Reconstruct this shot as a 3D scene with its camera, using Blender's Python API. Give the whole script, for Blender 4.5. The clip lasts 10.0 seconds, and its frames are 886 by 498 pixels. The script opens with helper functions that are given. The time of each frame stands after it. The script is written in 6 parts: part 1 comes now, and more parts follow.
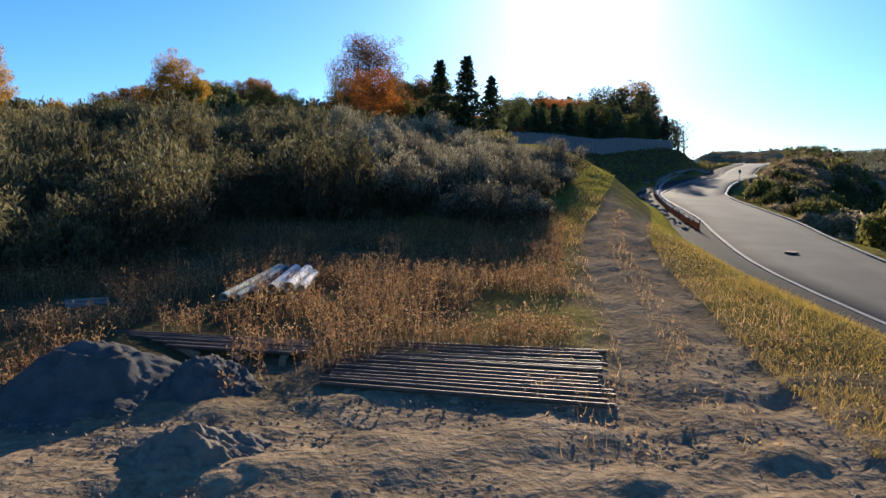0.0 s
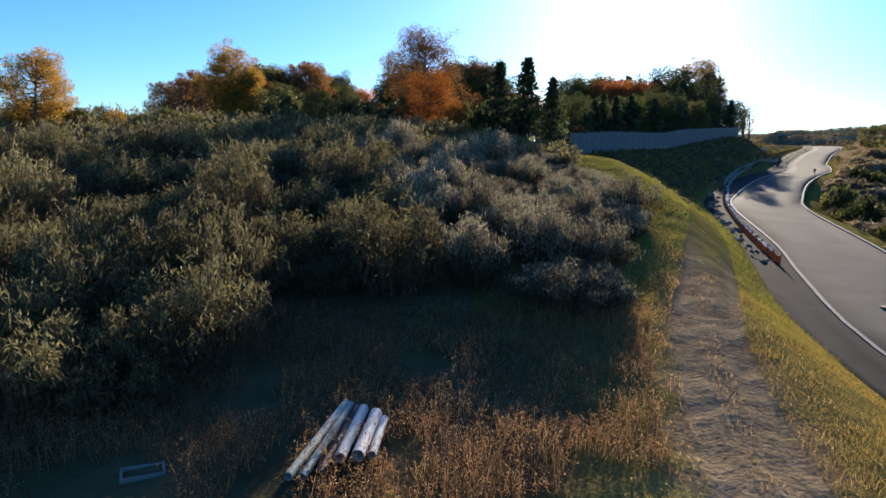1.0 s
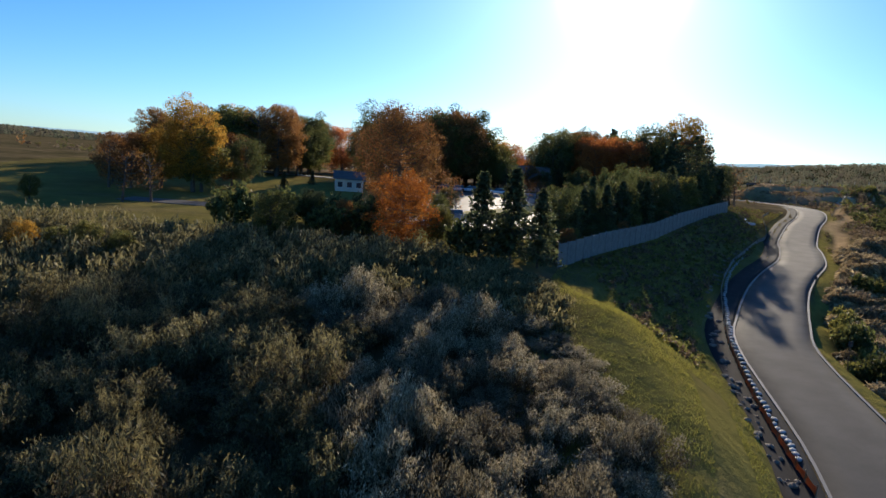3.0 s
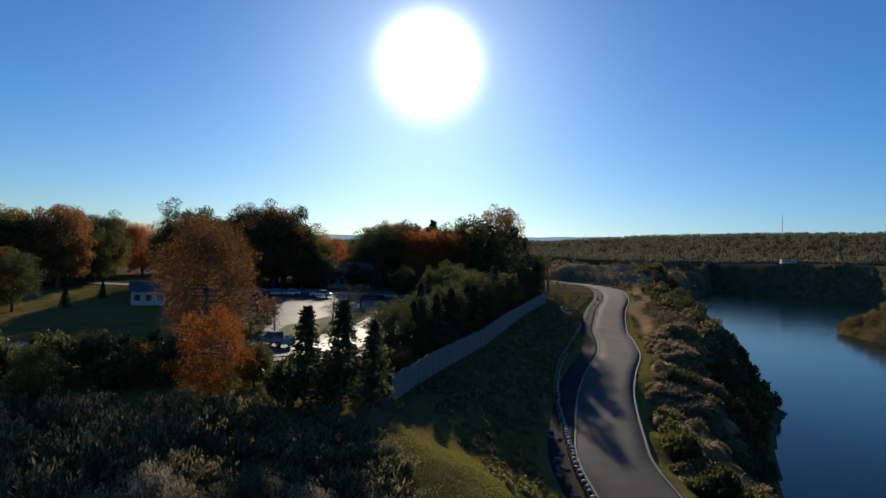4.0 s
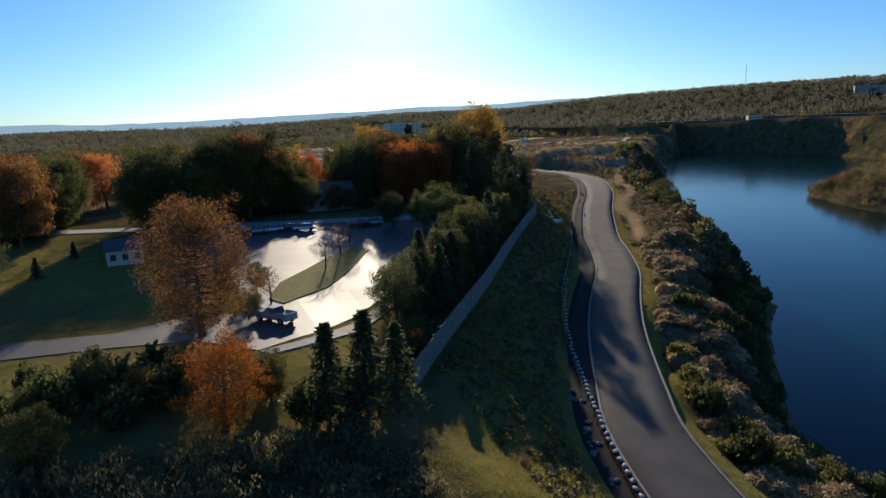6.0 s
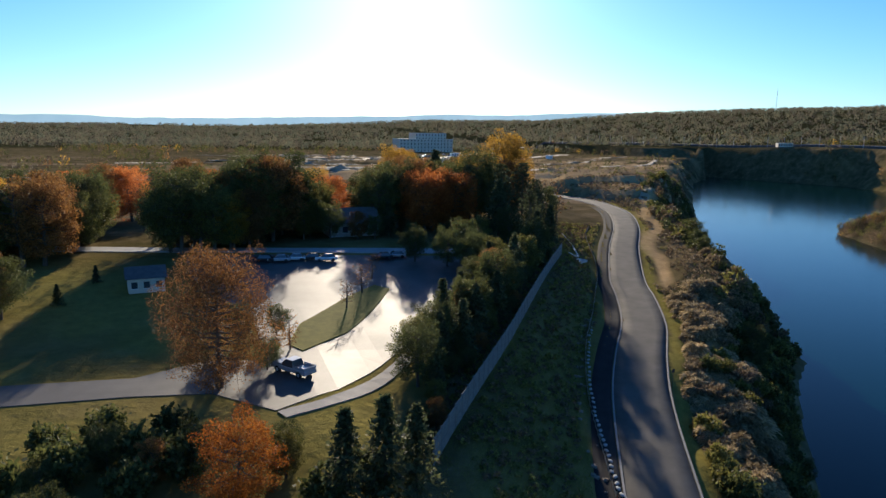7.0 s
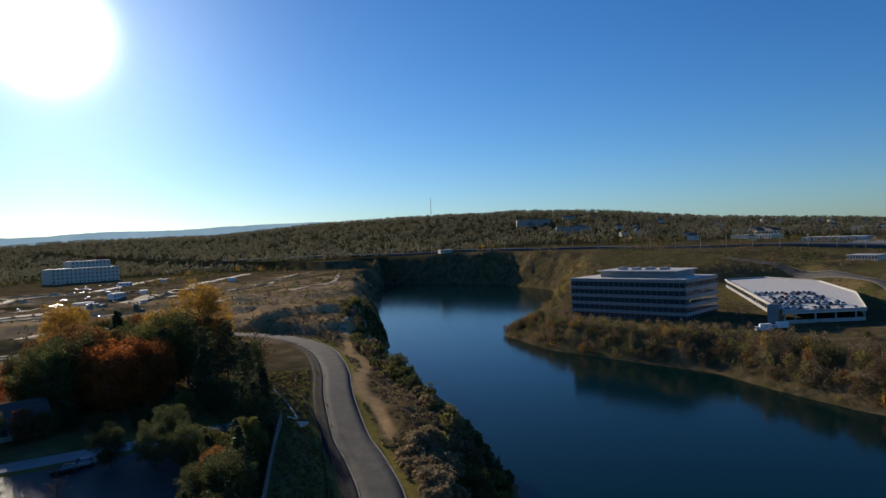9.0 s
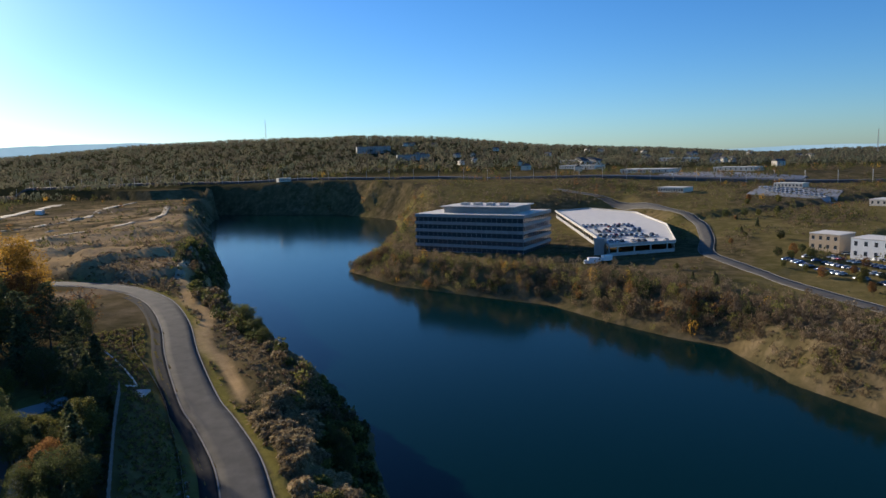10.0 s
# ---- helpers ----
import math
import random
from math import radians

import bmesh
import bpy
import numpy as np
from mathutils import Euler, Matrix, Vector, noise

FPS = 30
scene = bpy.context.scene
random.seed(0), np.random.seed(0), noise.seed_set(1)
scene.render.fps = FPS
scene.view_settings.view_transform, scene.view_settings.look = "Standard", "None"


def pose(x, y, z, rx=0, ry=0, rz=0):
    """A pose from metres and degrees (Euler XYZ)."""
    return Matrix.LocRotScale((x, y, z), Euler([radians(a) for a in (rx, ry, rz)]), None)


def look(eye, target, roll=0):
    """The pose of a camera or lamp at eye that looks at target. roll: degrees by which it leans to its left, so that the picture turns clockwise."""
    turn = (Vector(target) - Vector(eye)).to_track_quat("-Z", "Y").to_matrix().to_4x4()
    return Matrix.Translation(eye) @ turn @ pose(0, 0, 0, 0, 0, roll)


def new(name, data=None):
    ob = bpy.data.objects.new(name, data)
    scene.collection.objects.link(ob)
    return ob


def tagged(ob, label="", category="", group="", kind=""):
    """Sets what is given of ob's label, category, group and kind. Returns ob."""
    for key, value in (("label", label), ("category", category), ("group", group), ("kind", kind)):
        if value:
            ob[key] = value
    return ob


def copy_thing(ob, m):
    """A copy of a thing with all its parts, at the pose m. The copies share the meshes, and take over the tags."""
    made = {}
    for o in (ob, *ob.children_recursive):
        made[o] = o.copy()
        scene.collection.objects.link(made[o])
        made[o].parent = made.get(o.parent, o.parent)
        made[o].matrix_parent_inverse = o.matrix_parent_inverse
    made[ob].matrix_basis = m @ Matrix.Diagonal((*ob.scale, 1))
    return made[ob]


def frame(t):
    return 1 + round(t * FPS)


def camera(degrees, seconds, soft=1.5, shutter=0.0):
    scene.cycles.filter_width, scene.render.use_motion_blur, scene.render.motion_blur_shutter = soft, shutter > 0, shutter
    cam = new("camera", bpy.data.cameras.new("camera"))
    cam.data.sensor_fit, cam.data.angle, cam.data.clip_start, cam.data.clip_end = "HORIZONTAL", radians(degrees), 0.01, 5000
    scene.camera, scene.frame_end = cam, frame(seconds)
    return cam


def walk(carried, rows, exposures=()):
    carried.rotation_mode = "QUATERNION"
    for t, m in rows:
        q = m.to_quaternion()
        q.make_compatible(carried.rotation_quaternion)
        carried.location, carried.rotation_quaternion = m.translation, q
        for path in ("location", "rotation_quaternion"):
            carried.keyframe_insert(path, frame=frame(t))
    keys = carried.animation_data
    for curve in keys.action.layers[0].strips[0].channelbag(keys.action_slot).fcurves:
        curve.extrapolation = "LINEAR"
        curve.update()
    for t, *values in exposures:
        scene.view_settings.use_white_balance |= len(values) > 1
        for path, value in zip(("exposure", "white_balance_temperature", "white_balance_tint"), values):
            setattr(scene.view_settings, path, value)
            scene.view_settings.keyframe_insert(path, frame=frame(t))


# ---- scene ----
cam = camera(67.4, 10.0, soft=1.5)
PATH = [
    (0, (-0.12, -3.17, 3.24), (8.99, 96.00, -5.86), 0.5),
    (0.5, (-0.40, -2.13, 5.26), (-0.33, 97.23, -6.08), 1.2),
    (1, (-0.89, -0.68, 7.47), (1.06, 98.34, -6.39), 1.0),
    (1.5, (-0.79, 1.55, 9.82), (-0.39, 101.09, 0.26), 0.4),
    (2, (-1.02, 3.44, 12.47), (-2.11, 102.68, 0.20), 2.0),
    (2.2, (-0.96, 4.21, 13.25), (-2.56, 103.40, 0.63), 2.8),
    (3.3, (-0.78, 12.26, 19.28), (12.11, 110.82, 8.35), 3.3),
    (3.5, (-0.75, 13.56, 20.21), (19.88, 111.22, 14.13), 1.3),
    (4, (-0.55, 16.97, 22.22), (30.88, 111.89, 23.43), 2.2),
    (4.5, (-1.40, 18.63, 24.48), (32.48, 112.39, 32.38), 0.4),
    (5, (-1.86, 20.72, 26.90), (33.32, 114.23, 22.55), -1.0),
    (5.5, (-2.39, 22.64, 29.19), (34.00, 115.42, 20.91), -2.1),
    (5.7, (-2.63, 23.41, 30.27), (32.99, 115.94, 17.25), -2.6),
    (6.8, (-2.65, 26.63, 36.62), (31.65, 118.35, 16.33), 0.6),
    (7, (-2.48, 27.42, 37.59), (30.58, 120.28, 20.73), 0.9),
    (7.5, (-2.37, 29.06, 40.02), (39.50, 118.93, 27.02), 2.3),
    (8, (-3.22, 31.03, 42.89), (58.70, 109.16, 35.07), 3.4),
    (8.5, (-4.49, 33.51, 45.41), (66.06, 104.37, 44.70), 2.2),
    (9, (-5.11, 35.30, 48.40), (67.63, 103.91, 46.98), -2.3),
    (9.5, (-5.12, 37.24, 51.88), (69.07, 103.64, 42.55), -2.8),
    (10, (-4.52, 39.60, 54.69), (81.51, 88.73, 41.09), -1.7),
]
EXPOSURES = [(0, 0.85), (1.2, 0.95), (2.2, 0.9), (3.3, 0.6), (3.7, 0.4), (4.3, -0.75), (4.8, -1), (5.15, -0.85), (5.5, -0.35), (6.8, 0.75), (7.5, 0.45), (8.5, 0.05), (9.4, -0.07), (10, 0.49)]
walk(cam, [(t, look(eye, target, roll)) for t, eye, target, roll in PATH], EXPOSURES)

# ---- light: a low autumn sun ahead of the camera, clear sky
SUN_AZ, SUN_EL = radians(16.5), radians(16.2)
SUN_DIR = Vector((math.sin(SUN_AZ) * math.cos(SUN_EL), math.cos(SUN_AZ) * math.cos(SUN_EL), math.sin(SUN_EL)))
world = bpy.data.worlds.new("sky")
scene.world = world
world.use_nodes = True
wn, wl = world.node_tree.nodes, world.node_tree.links
wn.clear()
sky = wn.new("ShaderNodeTexSky")
sky.sky_type, sky.sun_disc = "NISHITA", False
sky.sun_elevation, sky.sun_rotation = SUN_EL, SUN_AZ
sky.altitude, sky.air_density, sky.dust_density, sky.ozone_density = 200, 1.0, 0.3, 4.5
back = wn.new("ShaderNodeBackground")
back.inputs["Strength"].default_value = 0.088
tint = wn.new("ShaderNodeMix")
tint.data_type, tint.blend_type = "RGBA", "MULTIPLY"
tint.inputs[0].default_value = 1.0
tint.inputs[7].default_value = (0.74, 0.97, 1.22, 1)
clear = wn.new("ShaderNodeHueSaturation")
clear.inputs["Saturation"].default_value = 1.15
wl.new(sky.outputs[0], clear.inputs["Color"])
wl.new(clear.outputs[0], tint.inputs[6])
wl.new(tint.outputs[2], back.inputs[0])
# the bright haze about the sun
way = wn.new("ShaderNodeTexCoord")
dot = wn.new("ShaderNodeVectorMath")
dot.operation = "DOT_PRODUCT"
dot.inputs[1].default_value = SUN_DIR
wl.new(way.outputs["Generated"], dot.inputs[0])
glare = None
for power, gain in ((1000.0, 8.8), (80.0, 0.22)):
    top = wn.new("ShaderNodeMath")
    top.operation = "MAXIMUM"
    top.inputs[1].default_value = 0.0
    wl.new(dot.outputs["Value"], top.inputs[0])
    pw = wn.new("ShaderNodeMath")
    pw.operation = "POWER"
    pw.inputs[1].default_value = power
    wl.new(top.outputs[0], pw.inputs[0])
    g = wn.new("ShaderNodeMath")
    g.operation = "MULTIPLY"
    g.inputs[1].default_value = gain
    wl.new(pw.outputs[0], g.inputs[0])
    if glare is None:
        glare = g
    else:
        add = wn.new("ShaderNodeMath")
        wl.new(glare.outputs[0], add.inputs[0])
        wl.new(g.outputs[0], add.inputs[1])
        glare = add
halo = wn.new("ShaderNodeBackground")
halo.inputs["Color"].default_value = (1.0, 0.97, 0.92, 1)
wl.new(glare.outputs[0], halo.inputs["Strength"])
both = wn.new("ShaderNodeAddShader")
wout = wn.new("ShaderNodeOutputWorld")
wl.new(back.outputs[0], both.inputs[0])
wl.new(halo.outputs[0], both.inputs[1])
wl.new(both.outputs[0], wout.inputs[0])
sun = new("sun", bpy.data.lights.new("sun", "SUN"))
sun.data.energy, sun.data.angle, sun.data.color = 5.0, radians(0.53), (1.0, 0.86, 0.68)
sun.matrix_basis = look((0, 0, 200), Vector((0, 0, 200)) - SUN_DIR)


# ---- materials
def nodes_of(name, rough=0.8, metal=0.0, spec=0.3):
    m = bpy.data.materials.new(name)
    m.use_nodes = True
    n, l = m.node_tree.nodes, m.node_tree.links
    b = n["Principled BSDF"]
    b.inputs["Roughness"].default_value, b.inputs["Metallic"].default_value = rough, metal
    b.inputs["Specular IOR Level"].default_value = spec
    return m, n, l, b


def noise_at(n, l, scale, detail=4.0, vector=None, rough=0.6):
    t = n.new("ShaderNodeTexNoise")
    t.inputs["Scale"].default_value, t.inputs["Detail"].default_value, t.inputs["Roughness"].default_value = scale, detail, rough
    if vector is not None:
        l.new(vector, t.inputs["Vector"])
    return t.outputs["Fac"]


def place(n):
    return n.new("ShaderNodeNewGeometry").outputs["Position"]


def ramp(n, l, fac, stops):
    r = n.new("ShaderNodeValToRGB")
    e = r.color_ramp.elements
    while len(e) < len(stops):
        e.new(0.5)
    for k, (p, c) in zip(e, stops):
        k.position, k.color = p, (*c, 1)
    l.new(fac, r.inputs[0])
    return r.outputs[0]


def mix(n, l, fac, a, b, mode="MIX"):
    m = n.new("ShaderNodeMix")
    m.data_type, m.blend_type = "RGBA", mode
    for sock, v in ((m.inputs[0], fac), (m.inputs[6], a), (m.inputs[7], b)):
        if hasattr(v, "is_linked"):
            l.new(v, sock)
        else:
            sock.default_value = v if isinstance(v, float) else (*v, 1)
    return m.outputs[2]


def bump(n, l, b, fac, strength, distance):
    k = n.new("ShaderNodeBump")
    k.inputs["Strength"].default_value, k.inputs["Distance"].default_value = strength, distance
    l.new(fac, k.inputs["Height"])
    l.new(k.outputs[0], b.inputs["Normal"])


def surface(name, dark, light, scale, rough=0.8, metal=0.0, spec=0.3, relief=0.0, fine=12.0):
    """A mottled surface: two colours in two scales of noise, with fine relief."""
    m, n, l, b = nodes_of(name, rough, metal, spec)
    p = place(n)
    big, small = noise_at(n, l, scale, 5, p), noise_at(n, l, scale * fine, 3, p)
    c = ramp(n, l, big, [(0.3, dark), (0.7, light)])
    mean = tuple((u + v) / 2 for u, v in zip(dark, light))
    c2 = ramp(n, l, small, [(0.3, tuple(0.75 * v for v in mean)), (0.7, tuple(min(1, 1.2 * v) for v in mean))])
    l.new(mix(n, l, 0.45, c, c2), b.inputs["Base Color"])
    if relief:
        bump(n, l, b, small, 0.6, relief)
    return m


def leafage(name, dark, light, glow=0.35, spread=0.10, shine=0.2):
    """Leaves: each clump takes its own tone, and low light shines through."""
    m, n, l, b = nodes_of(name, 0.65, 0, shine)
    isle = n.new("ShaderNodeNewGeometry").outputs["Random Per Island"]
    each = n.new("ShaderNodeObjectInfo").outputs["Random"]
    c = ramp(n, l, isle, [(0.0, dark), (1.0, light)])
    hsv = n.new("ShaderNodeHueSaturation")
    mr = n.new("ShaderNodeMapRange")
    mr.inputs[3].default_value, mr.inputs[4].default_value = 1 - spread * 2, 1 + spread * 2
    l.new(each, mr.inputs[0])
    l.new(mr.outputs[0], hsv.inputs["Value"])
    l.new(c, hsv.inputs["Color"])
    l.new(hsv.outputs[0], b.inputs["Base Color"])
    tr = n.new("ShaderNodeBsdfTranslucent")
    l.new(hsv.outputs[0], tr.inputs[0])
    mx = n.new("ShaderNodeMixShader")
    mx.inputs[0].default_value = glow
    l.new(b.outputs[0], mx.inputs[1])
    l.new(tr.outputs[0], mx.inputs[2])
    l.new(mx.outputs[0], n["Material Output"].inputs["Surface"])
    return m


LEAF = {
    "orange": leafage("orange_leaves", (0.22, 0.06, 0.012), (0.56, 0.20, 0.03), 0.5),
    "rust": leafage("rust_leaves", (0.11, 0.05, 0.018), (0.33, 0.165, 0.05), 0.48, 0.16),
    "umber": leafage("rust_brown_leaves", (0.085, 0.038, 0.016), (0.31, 0.15, 0.046), 0.48),
    "gold": leafage("golden_leaves", (0.25, 0.135, 0.02), (0.58, 0.34, 0.06), 0.6),
    "copper": leafage("copper_red_leaves", (0.28, 0.075, 0.022), (0.64, 0.23, 0.058), 0.62),
    "red": leafage("red_leaves", (0.14, 0.03, 0.014), (0.36, 0.09, 0.03), 0.4),
    "olive": leafage("olive_leaves", (0.065, 0.068, 0.018), (0.23, 0.205, 0.055), 0.48, 0.17),
    "green": leafage("dark_green_leaves", (0.036, 0.046, 0.016), (0.13, 0.135, 0.042), 0.46, 0.17),
    "needle": leafage("needles", (0.035, 0.046, 0.022), (0.13, 0.14, 0.06), 0.45),
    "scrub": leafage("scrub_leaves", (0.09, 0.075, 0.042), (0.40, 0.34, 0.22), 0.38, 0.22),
    "scrub_low": leafage("brown_scrub_leaves", (0.06, 0.046, 0.026), (0.17, 0.125, 0.066), 0.36, 0.2),
    "sallow": leafage("olive_scrub_leaves", (0.06, 0.052, 0.024), (0.235, 0.2, 0.092), 0.46, 0.24),
    "hay": leafage("matted_dry_grass", (0.165, 0.12, 0.06), (0.48, 0.365, 0.205), 0.42, 0.18),
    "tan": leafage("dry_brush", (0.11, 0.08, 0.046), (0.32, 0.235, 0.14), 0.36),
    # far woods: paler, greyer base colours carry the distance haze
    "far_green": leafage("hazed_evergreen", (0.082, 0.09, 0.06), (0.115, 0.122, 0.08), 0.5, 0.08, 0.0),
    "far_rust": leafage("hazed_brown_wood", (0.108, 0.094, 0.068), (0.142, 0.122, 0.086), 0.5, 0.08, 0.0),
    "far_olive": leafage("hazed_olive_wood", (0.115, 0.108, 0.07), (0.145, 0.134, 0.085), 0.5, 0.08, 0.0),
    "drab": leafage("drab_autumn_leaves", (0.07, 0.05, 0.03), (0.21, 0.145, 0.082), 0.36),
    "straw": leafage("straw_stems", (0.17, 0.09, 0.038), (0.56, 0.36, 0.165), 0.5),
    "sear": leafage("seared_brown_stems", (0.11, 0.055, 0.028), (0.40, 0.225, 0.11), 0.5),
    "turf": leafage("green_grass_blades", (0.13, 0.125, 0.027), (0.28, 0.25, 0.056), 0.5),
    "lawn": leafage("grass_blades", (0.26, 0.175, 0.042), (0.41, 0.28, 0.07), 0.5),
}
BARK = surface("bark", (0.05, 0.04, 0.03), (0.14, 0.115, 0.09), 3.0, 0.9, relief=0.02)
ASPHALT = surface("asphalt", (0.058, 0.055, 0.048), (0.13, 0.12, 0.104), 0.3, 0.94, spec=0.15, relief=0.004, fine=60)
LOT = surface("worn_asphalt", (0.055, 0.053, 0.05), (0.11, 0.105, 0.097), 0.25, 0.62, spec=0.15, relief=0.004, fine=60)
KERB = surface("kerb_concrete", (0.17, 0.16, 0.145), (0.28, 0.265, 0.24), 0.6, 0.85, relief=0.004)
ROCK = surface("brown_rock", (0.13, 0.10, 0.075), (0.3, 0.24, 0.18), 2.0, 0.9, relief=0.02)
SILT_G = surface("pale_fabric", (0.25, 0.25, 0.24), (0.42, 0.42, 0.4), 2, 0.8)
LAWN_M = surface("lawn_turf", (0.10, 0.105, 0.02), (0.24, 0.2, 0.045), 0.8, 0.95, spec=0.1, relief=0.03, fine=9)
CONCRETE = surface("concrete", (0.32, 0.31, 0.29), (0.5, 0.48, 0.45), 0.6, 0.8, relief=0.004)
PAINT_W = surface("white_paint", (0.62, 0.62, 0.60), (0.8, 0.8, 0.78), 0.8, 0.55)
FENCE_M = surface("weathered_fence", (0.13, 0.126, 0.118), (0.27, 0.262, 0.245), 1.5, 0.8, relief=0.004)
STEEL = surface("rusty_steel", (0.05, 0.034, 0.026), (0.16, 0.1, 0.068), 4.0, 0.65, 0.15, relief=0.003)
PVC = surface("white_plastic", (0.5, 0.49, 0.45), (0.72, 0.7, 0.65), 2.0, 0.75)
GRAVEL = surface("grey_gravel", (0.05, 0.046, 0.041), (0.18, 0.166, 0.147), 2.5, 0.95, spec=0.1, relief=0.05, fine=16)
GLASS_D, _n, _l, _b = nodes_of("window_glass", 0.06, 0.0, 0.8)
_b.inputs["Base Color"].default_value = (0.045, 0.055, 0.065, 1)
CAR_M = {}
for _c, _v in (("white", (0.7, 0.7, 0.7)), ("silver", (0.42, 0.43, 0.45)), ("black", (0.02, 0.02, 0.022)), ("red", (0.3, 0.03, 0.03)), ("blue", (0.04, 0.08, 0.2))):
    CAR_M[_c] = surface(_c + "_car_paint", tuple(0.9 * k for k in _v), _v, 0.5, 0.25, 0.2, 0.6)
RUBBER = surface("rubber", (0.015, 0.015, 0.015), (0.03, 0.03, 0.03), 4, 0.8)
TIMBER = surface("raw_timber", (0.2, 0.14, 0.08), (0.36, 0.27, 0.17), 3, 0.8, relief=0.004)
SILT_O = surface("orange_mesh", (0.45, 0.13, 0.04), (0.62, 0.24, 0.09), 3, 0.7)
SILT_B = surface("black_fabric", (0.03, 0.03, 0.033), (0.08, 0.08, 0.085), 2, 0.8)
BLACK_P = surface("black_plastic", (0.02, 0.02, 0.022), (0.045, 0.045, 0.05), 3, 0.45)
GREEN_P = surface("pale_green_plastic", (0.3, 0.36, 0.3), (0.46, 0.52, 0.44), 2, 0.75)
BRICK_T = surface("tan_render", (0.4, 0.3, 0.2), (0.52, 0.41, 0.28), 1, 0.8)
CLAD = surface("pale_cladding", (0.24, 0.23, 0.22), (0.34, 0.33, 0.315), 0.3, 0.5)
DARK_ASPHALT = surface("fresh_asphalt", (0.02, 0.02, 0.021), (0.042, 0.041, 0.041), 0.5, 0.95, spec=0.05, relief=0.004, fine=40)
CREAM = surface("cream_render", (0.5, 0.45, 0.36), (0.68, 0.61, 0.5), 0.5, 0.8)
ROOF = surface("pale_roof", (0.56, 0.52, 0.46), (0.74, 0.69, 0.6), 0.2, 0.8)
SHINGLE = surface("dark_roof", (0.06, 0.06, 0.065), (0.13, 0.125, 0.12), 1.2, 0.85)

# the water of the flooded quarry: clear, still, blue-green
WATER, _n, _l, _b = nodes_of("lake_water", 0.11, 0.0, 0.14)
_b.inputs["Base Color"].default_value = (0.0005, 0.0145, 0.0135, 1)
_b.inputs["IOR"].default_value = 1.33
_p = place(_n)
_v = noise_at(_n, _l, 0.6, 4, _p)
bump(_n, _l, _b, _v, 0.25, 0.06)


# the lie of the land: a road climbs from the pad past a flooded quarry
ROAD = [(20, -60, -6.5), (20, -10, -3.9), (21.5, 10, -2.5), (23.5, 28, -1.1), (27.3, 41, -0.1), (30.6, 51, 0.8),
        (36, 71, 2.4), (41.5, 82, 3.2), (50.5, 97, 4.2), (59, 109, 5.1), (68.5, 121.5, 5.8), (77, 136, 6.5),
        (82.2, 146, 7.0), (91, 160, 8.1), (101, 175, 9.6), (112, 190, 11.0), (122, 206, 12.1), (129, 220, 12.8),
        (134, 236, 13.2), (136, 252, 13.4), (134, 270, 13.6), (126, 290, 13.8), (112, 308, 14)]
NEAR_SHORE = [(40, -120), (46, -20), (52, 40), (64, 78), (86, 102), (101, 117), (114, 127), (121, 143), (131, 161),
              (141, 186), (155, 213), (180, 248), (240, 310), (269, 345), (327, 418), (471, 590), (525, 642)]
FAR_SHORE = [(581, 715), (596, 618), (615, 533), (568, 423), (480, 360), (400, 318), (314, 280), (294, 273), (266, 222),
             (259, 174), (254, 136), (235, 106), (223, 80), (219, 65), (189, 44), (173, 24), (150, -10), (120, -120)]
LAKE = -8.0


def smooth(a, b, v):
    u = np.clip((v - a) / (b - a), 0, 1)
    return u * u * (3 - 2 * u)


def fine_line(pts, n):
    """A smooth curve through the points (Catmull-Rom)."""
    p = np.array(pts, float)
    q = np.vstack([2 * p[0] - p[1], p, 2 * p[-1] - p[-2]])
    out = []
    for i in range(1, len(q) - 2):
        for k in range(n):
            u = k / n
            a, b, c, d = q[i - 1], q[i], q[i + 1], q[i + 2]
            out.append(0.5 * (2 * b + (c - a) * u + (2 * a - 5 * b + 4 * c - d) * u * u + (3 * b - a - 3 * c + d) * u ** 3))
    return np.array(out + [p[-1]])


ROAD_LINE = fine_line(ROAD, 4)


def along(line, x, y):
    """Distance to a polyline, positive on its right hand, and the place along it (segment + share)."""
    best = np.full(x.shape, 1e18)
    side, where = np.zeros(x.shape), np.zeros(x.shape)
    for i in range(len(line) - 1):
        (ax, ay), (bx, by) = line[i][:2], line[i + 1][:2]
        dx, dy = bx - ax, by - ay
        u = np.clip(((x - ax) * dx + (y - ay) * dy) / (dx * dx + dy * dy), 0, 1)
        d = (x - ax - u * dx) ** 2 + (y - ay - u * dy) ** 2
        near = d < best
        best = np.where(near, d, best)
        side = np.where(near, np.sign((x - ax) * dy - (y - ay) * dx), side)
        where = np.where(near, i + u, where)
    return np.sqrt(best) * np.where(side == 0, 1, side), where


def value_noise(x, y, seed=0):
    """Smooth noise between -1 and 1 on a unit lattice."""
    ix, iy = np.floor(x), np.floor(y)
    fx, fy = x - ix, y - iy
    fx, fy = fx * fx * (3 - 2 * fx), fy * fy * (3 - 2 * fy)

    def h(a, b):
        v = np.sin(a * 127.1 + b * 311.7 + seed * 74.7) * 43758.5453
        return 2 * (v - np.floor(v)) - 1
    return ((h(ix, iy) * (1 - fx) + h(ix + 1, iy) * fx) * (1 - fy) + (h(ix, iy + 1) * (1 - fx) + h(ix + 1, iy + 1) * fx) * fy)


